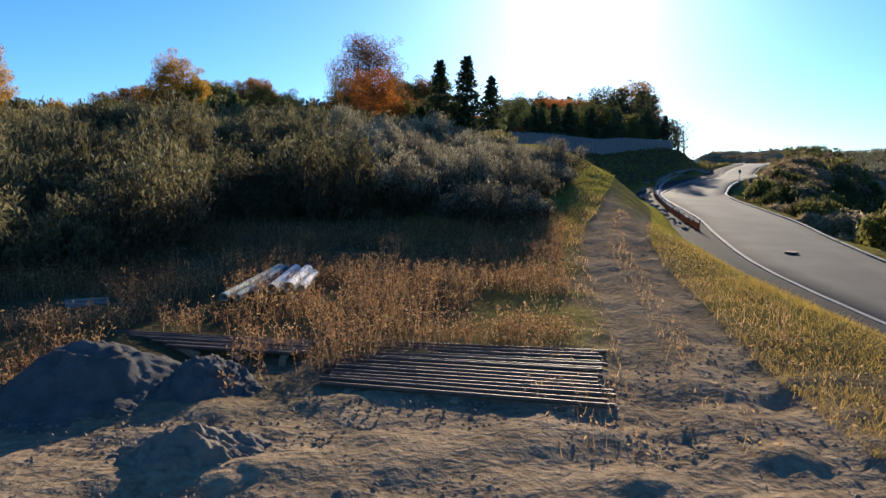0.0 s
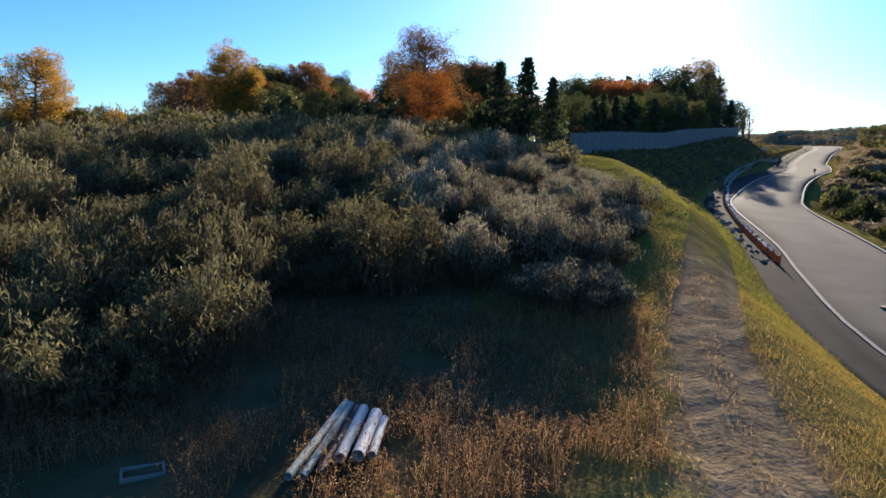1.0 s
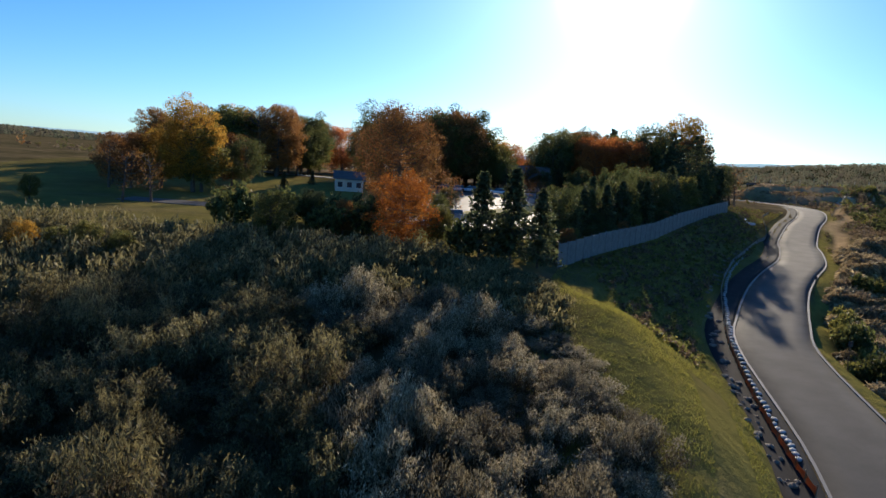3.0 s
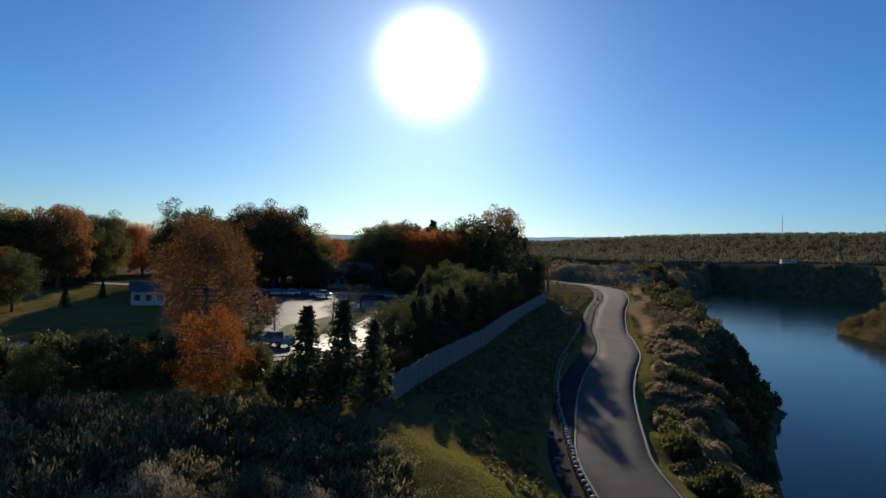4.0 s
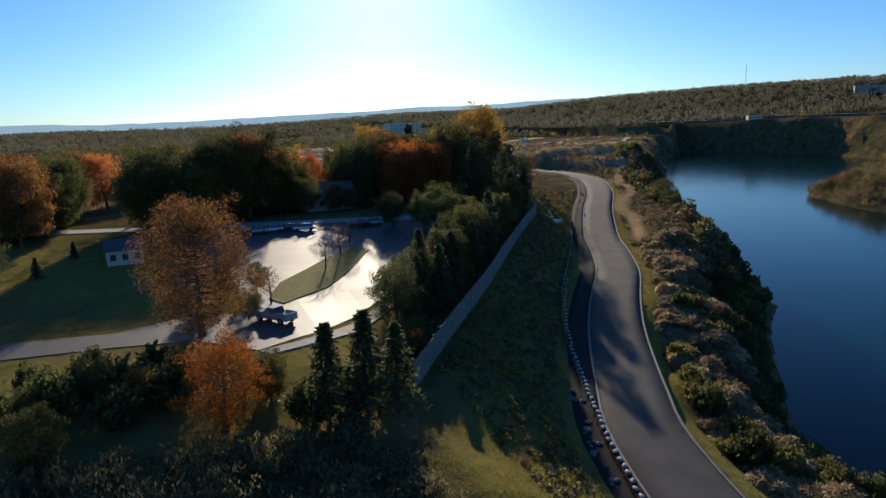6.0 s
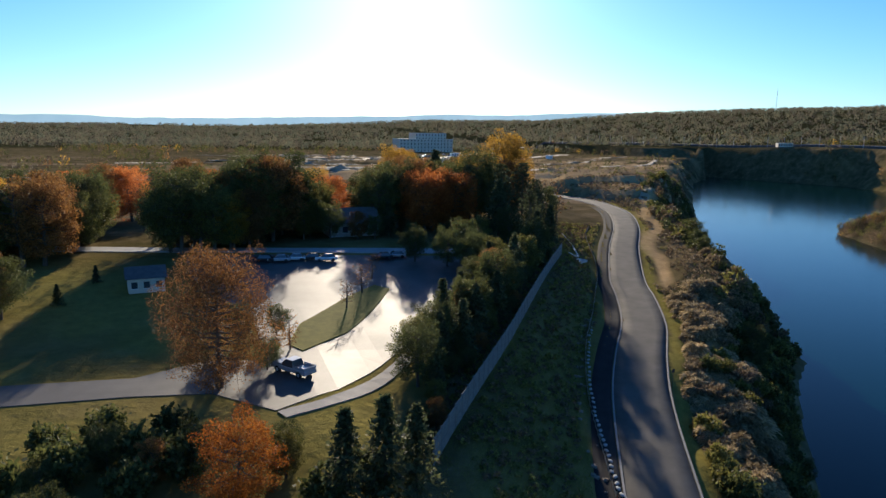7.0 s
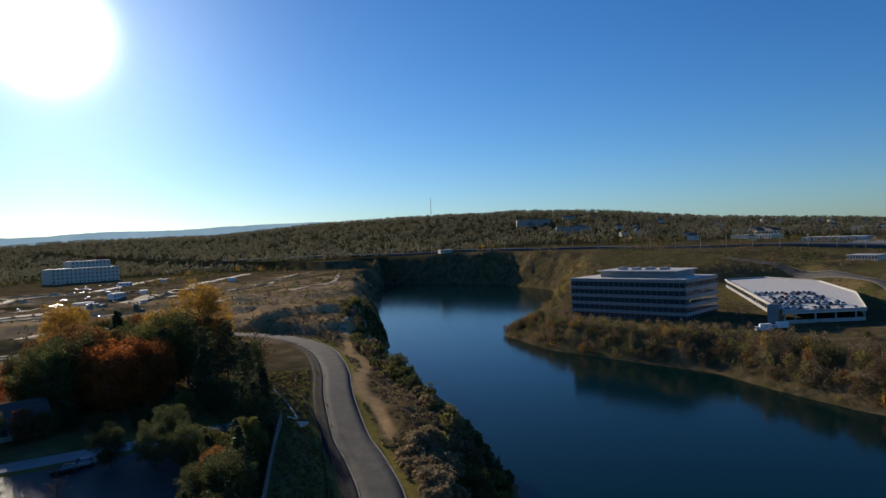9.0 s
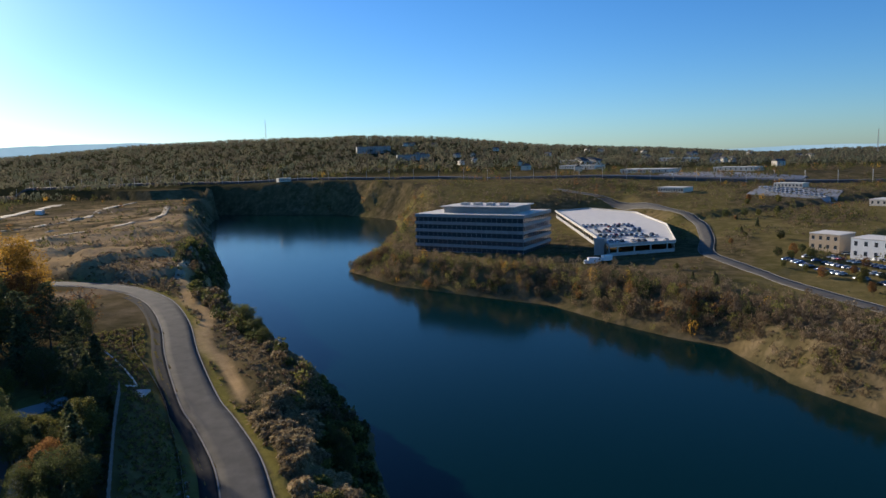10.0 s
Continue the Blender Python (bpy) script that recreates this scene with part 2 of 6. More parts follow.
def upland(x, y, d):
    """The ground left of the road: pad, slope with the thicket, bench with the car park, fields beyond."""
    z = np.interp(y, [-60, 8, 16, 30, 50, 70, 84, 110, 130, 165, 230, 330, 500, 900],
                  [-0.6, 0, 0.5, 2.2, 5.6, 8.8, 10.2, 10.3, 11.3, 13.2, 14, 14.5, 15, 18])
    dip = 2.3 * smooth(8, 18, x) * np.interp(y, [84, 91, 99, 106, 113, 120, 134], [1, 0.77, 0.59, 0.4, 0.23, 0.17, 0]) * smooth(60, 74, y)
    return z - dip + 0.012 * np.clip(-x - 10, 0, 400) * smooth(60, 160, y)


def height(x, y):
    x, y = np.broadcast_arrays(np.asarray(x, float), np.asarray(y, float))
    d, w = along(ROAD_LINE, x, y)
    zr = np.interp(w, np.arange(len(ROAD_LINE)), ROAD_LINE[:, 2])
    left, right = -d - 3.9, d - 3.9
    # left of the road: gutter, bank, bench
    wide = np.interp(y, [-60, 20, 45, 70, 110, 150, 190, 240], [7, 8, 9, 17, 17, 10, 26, 30])
    up = upland(x, y, d)
    a = zr - 0.25 * smooth(0, 1.2, left) * (1 - smooth(1.6, 3.5, left)) + (up - zr) * smooth(1.2, wide, left)
    # right of the road: verge, rough brushy berm, bluff
    hump = np.interp(y, [-60, 10, 40, 80, 110, 150, 165, 190, 240], [1.5, 2.2, 2.6, 2.2, 2.6, 2.0, 0.2, 0.3, 2.0])
    lump = value_noise(x / 5.5, y / 4.6, 3) * 0.45 + value_noise(x / 2.2, y / 1.9, 5) * 0.3
    b = zr - 0.1 + (hump + lump * np.clip(hump, 0, 1)) * smooth(3.0, 9.0, right)
    z = np.where(d < 0, a, b)
    z = np.where(np.abs(d) < 3.9, zr - 0.12, z)
    # dug terraces on the building land
    step = value_noise(x / 46, y / 17, 61) + 0.12 * value_noise(x / 13, y / 7, 62)
    open_land = smooth(228, 262, y) * (1 - smooth(560, 700, y)) * smooth(14, 26, np.abs(d)) * smooth(-40, 60, x)
    z = z + open_land * (1.5 * smooth(-0.08, 0.06, step) + 1.1 * smooth(0.38, 0.5, step) - 1.0)
    # two cut benches beside the bend of the road
    u, v = (x - 150) * 0.574 + (y - 255) * 0.82, (x - 150) * 0.82 - (y - 255) * 0.574
    hold = smooth(6, 13, d) * (1 - smooth(24, 34, np.abs(v - 4))) * (1 - smooth(40, 85, u))
    ring = np.hypot((u - 10) / 20, (v - 2) / 20)
    z = z + hold * (2.0 * smooth(-7, -4, u + 1.5 * np.sin(v / 6)) + 2.2 * smooth(1.0, 1.09, ring) * smooth(8, 16, u - 0.5 * v))
    # the quarry lake and its banks
    dn, wn = along(NEAR_SHORE, x, y)
    df, wf = along(FAR_SHORE, x, y)
    near_side = (np.abs(dn) < np.abs(df)) | ((dn < 0) & (x < 500))
    # opposite bank: peninsula, meadow and hills
    r = np.hypot(x, y)
    az = np.degrees(np.arctan2(-x, y))
    far_up = np.interp(wf, [0, 1, 2.5, 3.2, 4, 5, 6, 8, 10, 13, 17], [26, 30, 30, 26, 16, 9, 3, 3, 4, 2, 2])
    far_up = far_up + smooth(20, 400, np.abs(df)) * np.interp(wf, [0, 3, 6, 10, 17], [0, 4, 8, 10, 8])
    z = np.where(near_side, z, far_up)
    bank = np.where(near_side, np.interp(y, [0, 80, 140, 200, 400], [20, 22, 18, 13, 20]),
                    np.interp(wf, [0, 4, 5, 9, 12, 17], [40, 36, 24, 20, 14, 10]))
    out = np.where(near_side, -dn, np.where(df < 0, -df, np.abs(df)))
    inside = (dn > 0) & (df > 0) & (y < 715) & (x < 640)
    shore = np.where(inside, -np.minimum(np.abs(dn), np.abs(df)), np.minimum(np.abs(dn), np.abs(df)))
    rough = value_noise(x / 9, y / 9, 8)
    rise = smooth(0, 1, shore / (bank * (1 + 0.25 * rough)))
    z = np.where(inside, LAKE - np.clip(-shore * 0.5, 0.3, 6), LAKE + 0.1 + (z - LAKE) * np.power(rise, 0.8))
    # level ground under the parking deck
    u, v = (x - 325) * 0.883 + (y - 112) * 0.469, (y - 112) * 0.883 - (x - 325) * 0.469
    level = smooth(-45, -5, u) * (1 - smooth(225, 275, u)) * smooth(-60, -35, v) * (1 - smooth(38, 62, v))
    z = np.where(near_side, z, z + (np.minimum(z, 4.5) - z) * level)
    # wooded hills round the horizon
    el = np.interp(az, [-180, -100, -85, -77, -68, -60, -52, -43, -35, -27, -18, -10, -2, 7, 15, 23, 32, 60, 180],
                   [0.3, 0.3, 0.05, 0.7, 1.1, 1.9, 2.4, 2.2, 1.85, 1.2, 1.1, 0.8, 0.5, 0.45, 0.3, 0.2, 0.4, 0.5, 0.4])
    ridge = np.interp(az, [-180, -70, -50, -30, -10, 40, 180], [2600, 2300, 2200, 2600, 3000, 2600, 2600])
    hill = 42 + ridge * np.tan(np.radians(el)) - 8 + 5 * value_noise(x / 260, y / 260, 11)
    z = z + (hill - z) * smooth(0.36, 1.0, r / ridge)
    return z - 60 * smooth(1.02, 1.6, r / ridge)
# the land ends here


# ---- meshes and things
def part(name, data, material, parent=None, label=""):
    """A mesh (or bmesh) as one object under a thing."""
    if isinstance(data, bmesh.types.BMesh):
        me = bpy.data.meshes.new(name)
        data.to_mesh(me)
        data.free()
    else:
        me = data
    if material is not None and not me.materials:
        me.materials.append(material)
    ob = new(name, me)
    if parent is not None:
        ob.parent = parent
    return tagged(ob, label) if label else ob


def thing(name, label, category, m=None, group="", kind=""):
    ob = new(name)
    ob.empty_display_size = 0.5
    if m is not None:
        ob.matrix_basis = m
    return tagged(ob, label, category, group, kind)


def raw_mesh(name, verts, faces, material=None, flat=True):
    """A mesh from arrays; faces is an (n, k) array with k corners each."""
    verts, faces = np.asarray(verts, float), np.asarray(faces, int)
    me = bpy.data.meshes.new(name)
    n, k = faces.shape
    me.vertices.add(len(verts))
    me.vertices.foreach_set("co", verts.ravel())
    me.loops.add(n * k)
    me.loops.foreach_set("vertex_index", faces.ravel())
    me.polygons.add(n)
    me.polygons.foreach_set("loop_start", np.arange(0, n * k, k))
    me.polygons.foreach_set("use_smooth", np.full(n, not flat))
    me.update(calc_edges=True)
    if material is not None:
        me.materials.append(material)
    return me


def cards(rng, centres, length, width, upright=0.0, outward=None):
    """Corner points of small kite-shaped leaves about the centres; upright 0 to 1 turns their length to the sky."""
    n = len(centres)
    a = rng.normal(size=(n, 3))
    if outward is not None:
        a = a * 0.8 + outward
    a[:, 2] += upright * 3
    a /= np.linalg.norm(a, axis=1, keepdims=True) + 1e-9
    b = np.cross(a, rng.normal(size=(n, 3)))
    b /= np.linalg.norm(b, axis=1, keepdims=True) + 1e-9
    ln = (length * rng.uniform(0.6, 1.4, n))[:, None]
    wd = (width * rng.uniform(0.6, 1.4, n))[:, None]
    c = np.asarray(centres)
    return np.stack([c - a * ln / 2, c + b * wd / 2 - a * ln * 0.05, c + a * ln / 2, c - b * wd / 2 + a * ln * 0.05], 1)


def cards_mesh(name, corners, material):
    v = corners.reshape(-1, 3)
    return raw_mesh(name, v, np.arange(len(v)).reshape(-1, 4), material)


def box(bm, x0, y0, z0, x1, y1, z1, bevel=0.0):
    g = bmesh.ops.create_cube(bm, size=1)["verts"]
    bmesh.ops.scale(bm, vec=(x1 - x0, y1 - y0, z1 - z0), verts=g)
    bmesh.ops.translate(bm, vec=((x0 + x1) / 2, (y0 + y1) / 2, (z0 + z1) / 2), verts=g)
    if bevel:
        e = list({e for v in g for e in v.link_edges})
        bmesh.ops.bevel(bm, geom=e, offset=bevel, segments=2, affect="EDGES", profile=0.5)
    return bm


def boxes(*specs, bevel=0.0):
    bm = bmesh.new()
    for s in specs:
        box(bm, *s, bevel=bevel)
    return bm


def limb(verts, faces, a, b, ra, rb, sides=6):
    """A tapered round limb from a to b."""
    a, b = Vector(a), Vector(b)
    q = (b - a).to_track_quat("Z", "Y")
    base = len(verts)
    for c, r in ((a, ra), (b, rb)):
        for i in range(sides):
            t = 2 * math.pi * i / sides
            verts.append(tuple(c + q @ Vector((r * math.cos(t), r * math.sin(t), 0))))
    for i in range(sides):
        j = (i + 1) % sides
        faces.append((base + i, base + j, base + sides + j, base + sides + i))


def broad_tree(name, label, seed, tall, wide, leaf, clumps=26, leaves=4200, size=0.42, first=0.28, shape=1.0):
    """A leaf tree: trunk, forked limbs, and a crown of leaf clumps about the twigs' ends."""
    rng = np.random.default_rng(seed)
    root = thing(name, label, "tree")
    v, f, tips = [], [], []
    r0 = tall * 0.018 + 0.05
    lean = rng.normal(0, 0.03, 2) * tall
    top = (lean[0], lean[1], tall * 0.72)
    mid = (lean[0] * 0.4, lean[1] * 0.4, tall * first)
    limb(v, f, (0, 0, -0.4), mid, r0 * 1.25, r0 * 0.9, 8)
    limb(v, f, mid, top, r0 * 0.9, r0 * 0.25)
    for k in range(clumps):
        h = first + (0.95 - first) * (k + rng.uniform(0, 0.8)) / clumps
        turn = k * 2.4 + rng.uniform(-0.5, 0.5)
        prof = math.sin(math.pi * min(1, max(0.05, (h - first * 0.6) / (1.04 - first * 0.6))) ** shape) ** 0.7
        out = wide * 0.5 * prof * rng.uniform(0.5, 0.92)
        s = min(1, max(0, (h * 0.8 - first) / (0.72 - first)))
        start = Vector(mid).lerp(Vector(top), s)
        end = Vector((start.x + out * math.cos(turn), start.y + out * math.sin(turn), tall * h * 0.93))
        elbow = start.lerp(end, 0.5) + Vector((0, 0, -0.03 * tall))
        limb(v, f, start, elbow, r0 * 0.38, r0 * 0.22, 5)
        limb(v, f, elbow, end, r0 * 0.22, r0 * 0.07, 5)
        tips.append((end, wide * rng.uniform(0.11, 0.2)))
        for _ in range(2):
            tw = end + Vector(rng.normal(0, wide * 0.09, 3))
            limb(v, f, elbow.lerp(end, 0.6), tw, r0 * 0.1, r0 * 0.03, 4)
            tips.append((tw, wide * rng.uniform(0.06, 0.12)))
    part("trunk", raw_mesh("trunk", v, f, BARK, False), BARK, root)
    if leaves:
        w = np.array([r ** 2 for _, r in tips])
        pick = rng.choice(len(tips), leaves, p=w / w.sum())
        c = np.array([t[0] for t in tips])[pick]
        r = np.array([t[1] for t in tips])[pick]
        d = rng.normal(size=(leaves, 3))
        d /= np.linalg.norm(d, axis=1, keepdims=True)
        c = c + d * (r * rng.uniform(0.35, 1.08, leaves) ** 0.7)[:, None] * (1, 1, 0.8)
        part("crown", cards_mesh("crown", cards(rng, c, size, size * 0.7, 0, d * 0.4), LEAF[leaf]), None, root)
    return root


def conifer(name, label, seed, tall, wide, leaf="needle", tiers=16, leaves=3000, sparse=0.0):
    """A conifer: straight trunk and whorls of drooping boughs set with needle sprays."""
    rng = np.random.default_rng(seed)
    root = thing(name, label, "tree")
    v, f, c, o = [], [], [], []
    limb(v, f, (0, 0, -0.4), (0, 0, tall * 0.98), tall * 0.014 + 0.04, 0.02, 7)
    boughs = tiers * 7
    per = max(4, leaves // boughs)
    low = 0.06 + sparse * 0.28
    for k in range(boughs):
        h = low + (0.97 - low) * (k + rng.uniform(0, 1)) / boughs
        prof = ((1 - h) / (1 - low)) ** (0.85 if sparse < 0.3 else 0.5)
        rr = wide * 0.5 * prof * rng.uniform(0.55, 1.1) * (1 if rng.uniform() > sparse * 0.35 else 0.4) + 0.12
        t = k * 2.4 + rng.uniform(-0.5, 0.5)
        a = Vector((0, 0, tall * h))
        b = Vector((rr * math.cos(t), rr * math.sin(t), tall * h - rr * (0.3 - 0.45 * sparse)))
        limb(v, f, a, b, 0.045, 0.012, 4)
        u = rng.uniform(0.1, 1.05, per) ** (0.8 - 0.4 * sparse)
        pts = np.array(a)[None] * (1 - u[:, None]) + np.array(b)[None] * u[:, None] + rng.normal(0, 0.10 * rr + 0.08, (per, 3)) * (1, 1, 0.6)
        c.append(pts)
        o.append(np.repeat([[math.cos(t), math.sin(t), -0.2]], per, 0))
    part("trunk", raw_mesh("trunk", v, f, BARK, False), BARK, root)
    c, o = np.concatenate(c), np.concatenate(o)
    part("crown", cards_mesh("crown", cards(rng, c, 0.6, 0.28, 0, o), LEAF[leaf]), None, root)
    return root


def shrub_points(rng, wide, tall, n):
    """Sprays of a many-stemmed shrub: stems fan out of the base, leaves along them, thicker towards the tips."""
    stems = 46
    t = rng.uniform(0, 2 * math.pi, stems)
    out = np.sqrt(rng.uniform(0, 1, stems)) * wide * 0.5
    top = tall * (1 - 0.42 * (out / (wide * 0.5)) ** 2) * rng.uniform(0.72, 1.12, stems)
    tip = np.stack([out * np.cos(t), out * np.sin(t), top], 1)
    foot = tip * (0.25, 0.25, 0)
    k = rng.integers(0, stems, n)
    u = rng.beta(2.4, 1.0, n)[:, None]
    c = foot[k] * (1 - u) + tip[k] * u
    c[:, :2] += (tip[k] - foot[k])[:, :2] * 0.25 * (u * (1 - u))
    return c + rng.normal(0, 0.16, (n, 3)) * (1, 1, 0.7), foot, tip


def shrub(name, label, seed, wide, tall, leaf, n=1500, length=0.3, width=0.12, upright=0.5):
    rng = np.random.default_rng(seed)
    root = thing(name, label, "shrub")
    c, foot, tip = shrub_points(rng, wide, tall, n)
    v, f = [], []
    for a, b in list(zip(foot, tip))[::3]:
        limb(v, f, a, b, 0.025, 0.008, 3)
    part("framework", raw_mesh("framework", v, f, BARK), BARK, root)
    # scrub and sallow: leaves below about mid-height take a darker brown
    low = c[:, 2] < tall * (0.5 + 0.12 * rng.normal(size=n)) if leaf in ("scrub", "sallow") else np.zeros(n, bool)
    part("foliage", cards_mesh("foliage", cards(rng, c[~low], length, width, upright), LEAF[leaf]), None, root)
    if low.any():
        part("withered_foliage", cards_mesh("withered_foliage", cards(rng, c[low], length, width, upright), LEAF["scrub_low"]), None, root, "darker brown lower leaves")
    return root


def hay_blades(rng, wide, tall, n, length=0.75, width=0.13):
    """Long blades combed outward and down over a few joined humps."""
    humps = [(rng.uniform(-0.28, 0.28) * wide, rng.uniform(-0.28, 0.28) * wide, rng.uniform(0.3, 0.42) * wide, tall * rng.uniform(0.65, 1.0)) for _ in range(5)]
    k = rng.integers(0, 5, n)
    hx, hy, hr, hh = np.array(humps)[k].T
    t, u = rng.uniform(0, 2 * math.pi, n), np.sqrt(rng.uniform(0, 1, n))
    out = np.stack([np.cos(t), np.sin(t)], 1)
    z = hh * np.sqrt(np.clip(1 - u * u, 0, 1)) * rng.uniform(0.82, 1.06, n)
    c = np.column_stack([hx + out[:, 0] * u * hr, hy + out[:, 1] * u * hr, z])
    comb = np.column_stack([out * (0.5 + u[:, None]), 0.9 - 2.0 * u]) * 2.2
    return cards(rng, c, length, width, 0.0, comb)


def hay_mound(name, label, seed, wide, tall, n=1300):
    """Dry grass fallen into a lumpy mound."""
    root = thing(name, label, "brush")
    part("matted_grass", cards_mesh("matted_grass", hay_blades(np.random.default_rng(seed), wide, tall, n), LEAF["hay"]), None, root)
    return root


def at(x, y, turn=0.0, scale=1.0, sink=0.0, stretch=1.0):
    return pose(x, y, float(height(x, y)) - sink, 0, 0, turn) @ Matrix.Diagonal((scale, scale, scale * stretch, 1))


def mound(name, label, category, seed, wide, deep, tall, material, m):
    """A dumped heap with slumped sides."""
    rng = np.random.default_rng(seed)
    n = 90
    g = np.linspace(-1.25, 1.25, n)
    x, y = np.meshgrid(g, g)
    r = np.hypot(x, y)
    z = np.clip(1 - r, -0.2, 1) * tall + 0.14 * tall * value_noise(x * 3 + seed, y * 3, seed) * (r < 1.1) + 0.05 * value_noise(x * 9, y * 9, seed + 1) + 0.035 * value_noise(x * 24, y * 24, seed + 2)
    z = np.where(r > 1.15, -0.25, z)
    v = np.stack([x * wide / 2, y * deep / 2, z], -1).reshape(-1, 3)
    i = np.arange(n * n).reshape(n, n)
    f = np.stack([i[:-1, :-1], i[:-1, 1:], i[1:, 1:], i[1:, :-1]], -1).reshape(-1, 4)
    ob = part(name, raw_mesh(name, v, f, material, False), material)
    ob.matrix_basis = m
    return tagged(ob, label, category)


# ---- the ground: one sheet from the pad to the horizon
TRACK = [(2.5, -8), (4.4, 4), (6.4, 12), (9.0, 22), (13.2, 32), (18, 44), (22, 56)]
TRACK_LINE = fine_line([(x, y, 0) for x, y in TRACK], 6)
DIRT_PATH = fine_line([(88, 141, 0), (93, 148, 0), (101, 160, 0), (104, 168, 0), (112, 180, 0), (126, 194, 0), (133, 210, 0), (150, 232, 0),
                       (168, 256, 0), (172, 276, 0), (160, 292, 0)], 5)


def works_land(x, y, d):
    """The stripped land of the building site."""
    return smooth(225, 250, y) * (1 - smooth(600, 760, y)) * smooth(10, 20, np.abs(d)) * smooth(0.05, 0.16, x / np.maximum(y, 1)) * (x < 0.82 * y)


def ground_mesh():
    fine = np.radians(np.concatenate([np.arange(-104, 48, 0.38), np.arange(48, 256, 3.2)]))
    rings, r, step = [], 0.4, 0.2
    while r < 4700:
        rings.append(r)
        r += step
        step *= 1.0 if r < 9 else 1.0155
    rings = np.array(rings)
    t, rr = np.meshgrid(fine, rings)
    x, y = -rr * np.sin(t) + 0.0, rr * np.cos(t) + 1.0
    z = height(x, y)
    d, _ = along(ROAD_LINE, x, y)
    dt, _ = along(TRACK_LINE, x, y)
    n1, n2 = value_noise(x / 1.7, y / 1.7, 21), value_noise(x / 0.6, y / 0.6, 22)
    pad = (1 - smooth(6.0, 9.5, y + 1.2 * n1 - 0.12 * x)) * (1 - smooth(8, 12, np.abs(x + 3)))
    z = z + pad * (0.08 * value_noise(x / 2.2, y / 0.7, 23) + 0.03 * value_noise(x / 0.5, y / 0.3, 24) + 0.02 * value_noise(x / 0.16, y / 0.16, 25)) + 0.05 * n2 * (rr < 60) * (np.abs(d) > 4)
    ruts = np.exp(-((np.abs(dt) - 0.95) / 0.42) ** 2) * (1 - smooth(30, 42, y))
    z = z - 0.10 * ruts * (rr < 70) + np.exp(-(dt / 2.2) ** 4) * (1 - smooth(44, 58, y)) * (0.018 * value_noise(x / 0.7, y / 0.4, 26) + 0.022 * value_noise(x / 0.45, y / 0.13, 27)) * (rr < 60)
    dp, _ = along(DIRT_PATH, x, y)
    wide_ = np.interp(y, [150, 175, 200, 225, 260], [1.2, 2.2, 3.0, 2.6, 2.4])
    sandy = np.exp(-(dp / wide_) ** 4) * (0.75 + 0.25 * n1)
    pit = 1 - smooth(0.7, 1.1, np.hypot((x - 168 - 0.5 * (y - 285)) / 26, (y - 285) / 30) + 0.35 * value_noise(x / 9, y / 6, 35))
    streak = smooth(0.0, 0.35, value_noise(x / 42 + 0.3 * n1 / 9, y / 7, 39)) * works_land(x, y, d)
    sandy = np.maximum(sandy, 0.8 * streak * (0.7 + 0.3 * value_noise(x / 9, y / 4, 34)))
    dn_, _ = along(NEAR_SHORE, x, y)
    stripped = smooth(8, 16, d) * smooth(150, 185, y) * (1 - smooth(420, 520, y)) * smooth(12, 20, -dn_) * (dn_ < 0)
    sandy = np.maximum(sandy, stripped * (0.55 + 0.5 * value_noise(x / 16, y / 9, 33)))
    sandy = np.maximum(sandy, 0.8 * pit * (0.7 + 0.3 * value_noise(x / 4, y / 3, 36)))
    works = smooth(0.05, 0.45, value_noise(x / 38, y / 21, 31) + 0.25 * value_noise(x / 9, y / 5, 32)) * smooth(205, 235, y) * (1 - smooth(560, 700, y)) * (x < 0.8 * y)
    works = works * (1 - smooth(0, 30, -(x + 0.1 * y + 60)))
    dirt = np.clip(np.maximum.reduce([pad, 0.9 * ruts, 0.7 * works, 0.85 * np.exp(-((np.abs(dt) + 0.55 * n1 + 0.3 * n2) / 1.7) ** 4) * (1 - smooth(27, 37, y))]), 0, 1)
    bank = (d < 0) * smooth(4.2, 5.0, -d) * (1 - smooth(17, 21, -d)) * smooth(6, 14, y - 0.5 * (x - 8)) * (y < 190)
    verge = (d > 0) * smooth(3.9, 4.2, d) * (1 - smooth(6.0, 6.7, d + 0.3 * n1))
    bench = smooth(66, 80, y) * (1 - smooth(150, 190, y)) * smooth(22, 26, -d) * (x > -80)
    # the bank's lawn weakens uphill to brown meadow, painting in its brownish shade
    lawn = np.clip(np.maximum.reduce([bank * (np.interp(y, [40, 62, 85], [0.8, 0.65, 0.35]) + 0.25 * value_noise(x / 7, y / 5, 37)), verge, 0.75 * bench * (0.8 + 0.4 * value_noise(x / 9, y / 9, 38))]), 0, 1) * (1 - dirt)
    green = smooth(-0.2, 0.4, value_noise(x / 60, y / 40, 40)) * (x > 250) * (x > 0.75 * y + 60) * (1 - smooth(700, 900, rr))
    lawn = np.maximum(lawn, 0.3 * green)
    brush = np.where((d > 6.5) | (y < 0), 1, 0) * (1 - smooth(116, 130, y)) * (1 - smooth(120, 200, x))
    nt, nr = len(fine), len(rings)
    i = np.arange(nr * nt).reshape(nr, nt)
    j = np.roll(i, -1, 1)
    f = np.stack([i[:-1], j[:-1], j[1:], i[1:]], -1).reshape(-1, 4)
    v = np.stack([x, y, z], -1).reshape(-1, 3)
    v = np.vstack([v, [[0, 1, float(height(0, 1))]]])
    me = raw_mesh("ground", v, f, None, False)
    col = me.color_attributes.new("cover", "FLOAT_COLOR", "POINT")
    c = np.stack([dirt, lawn, brush, np.clip(sandy, 0, 1)], -1).reshape(-1, 4)
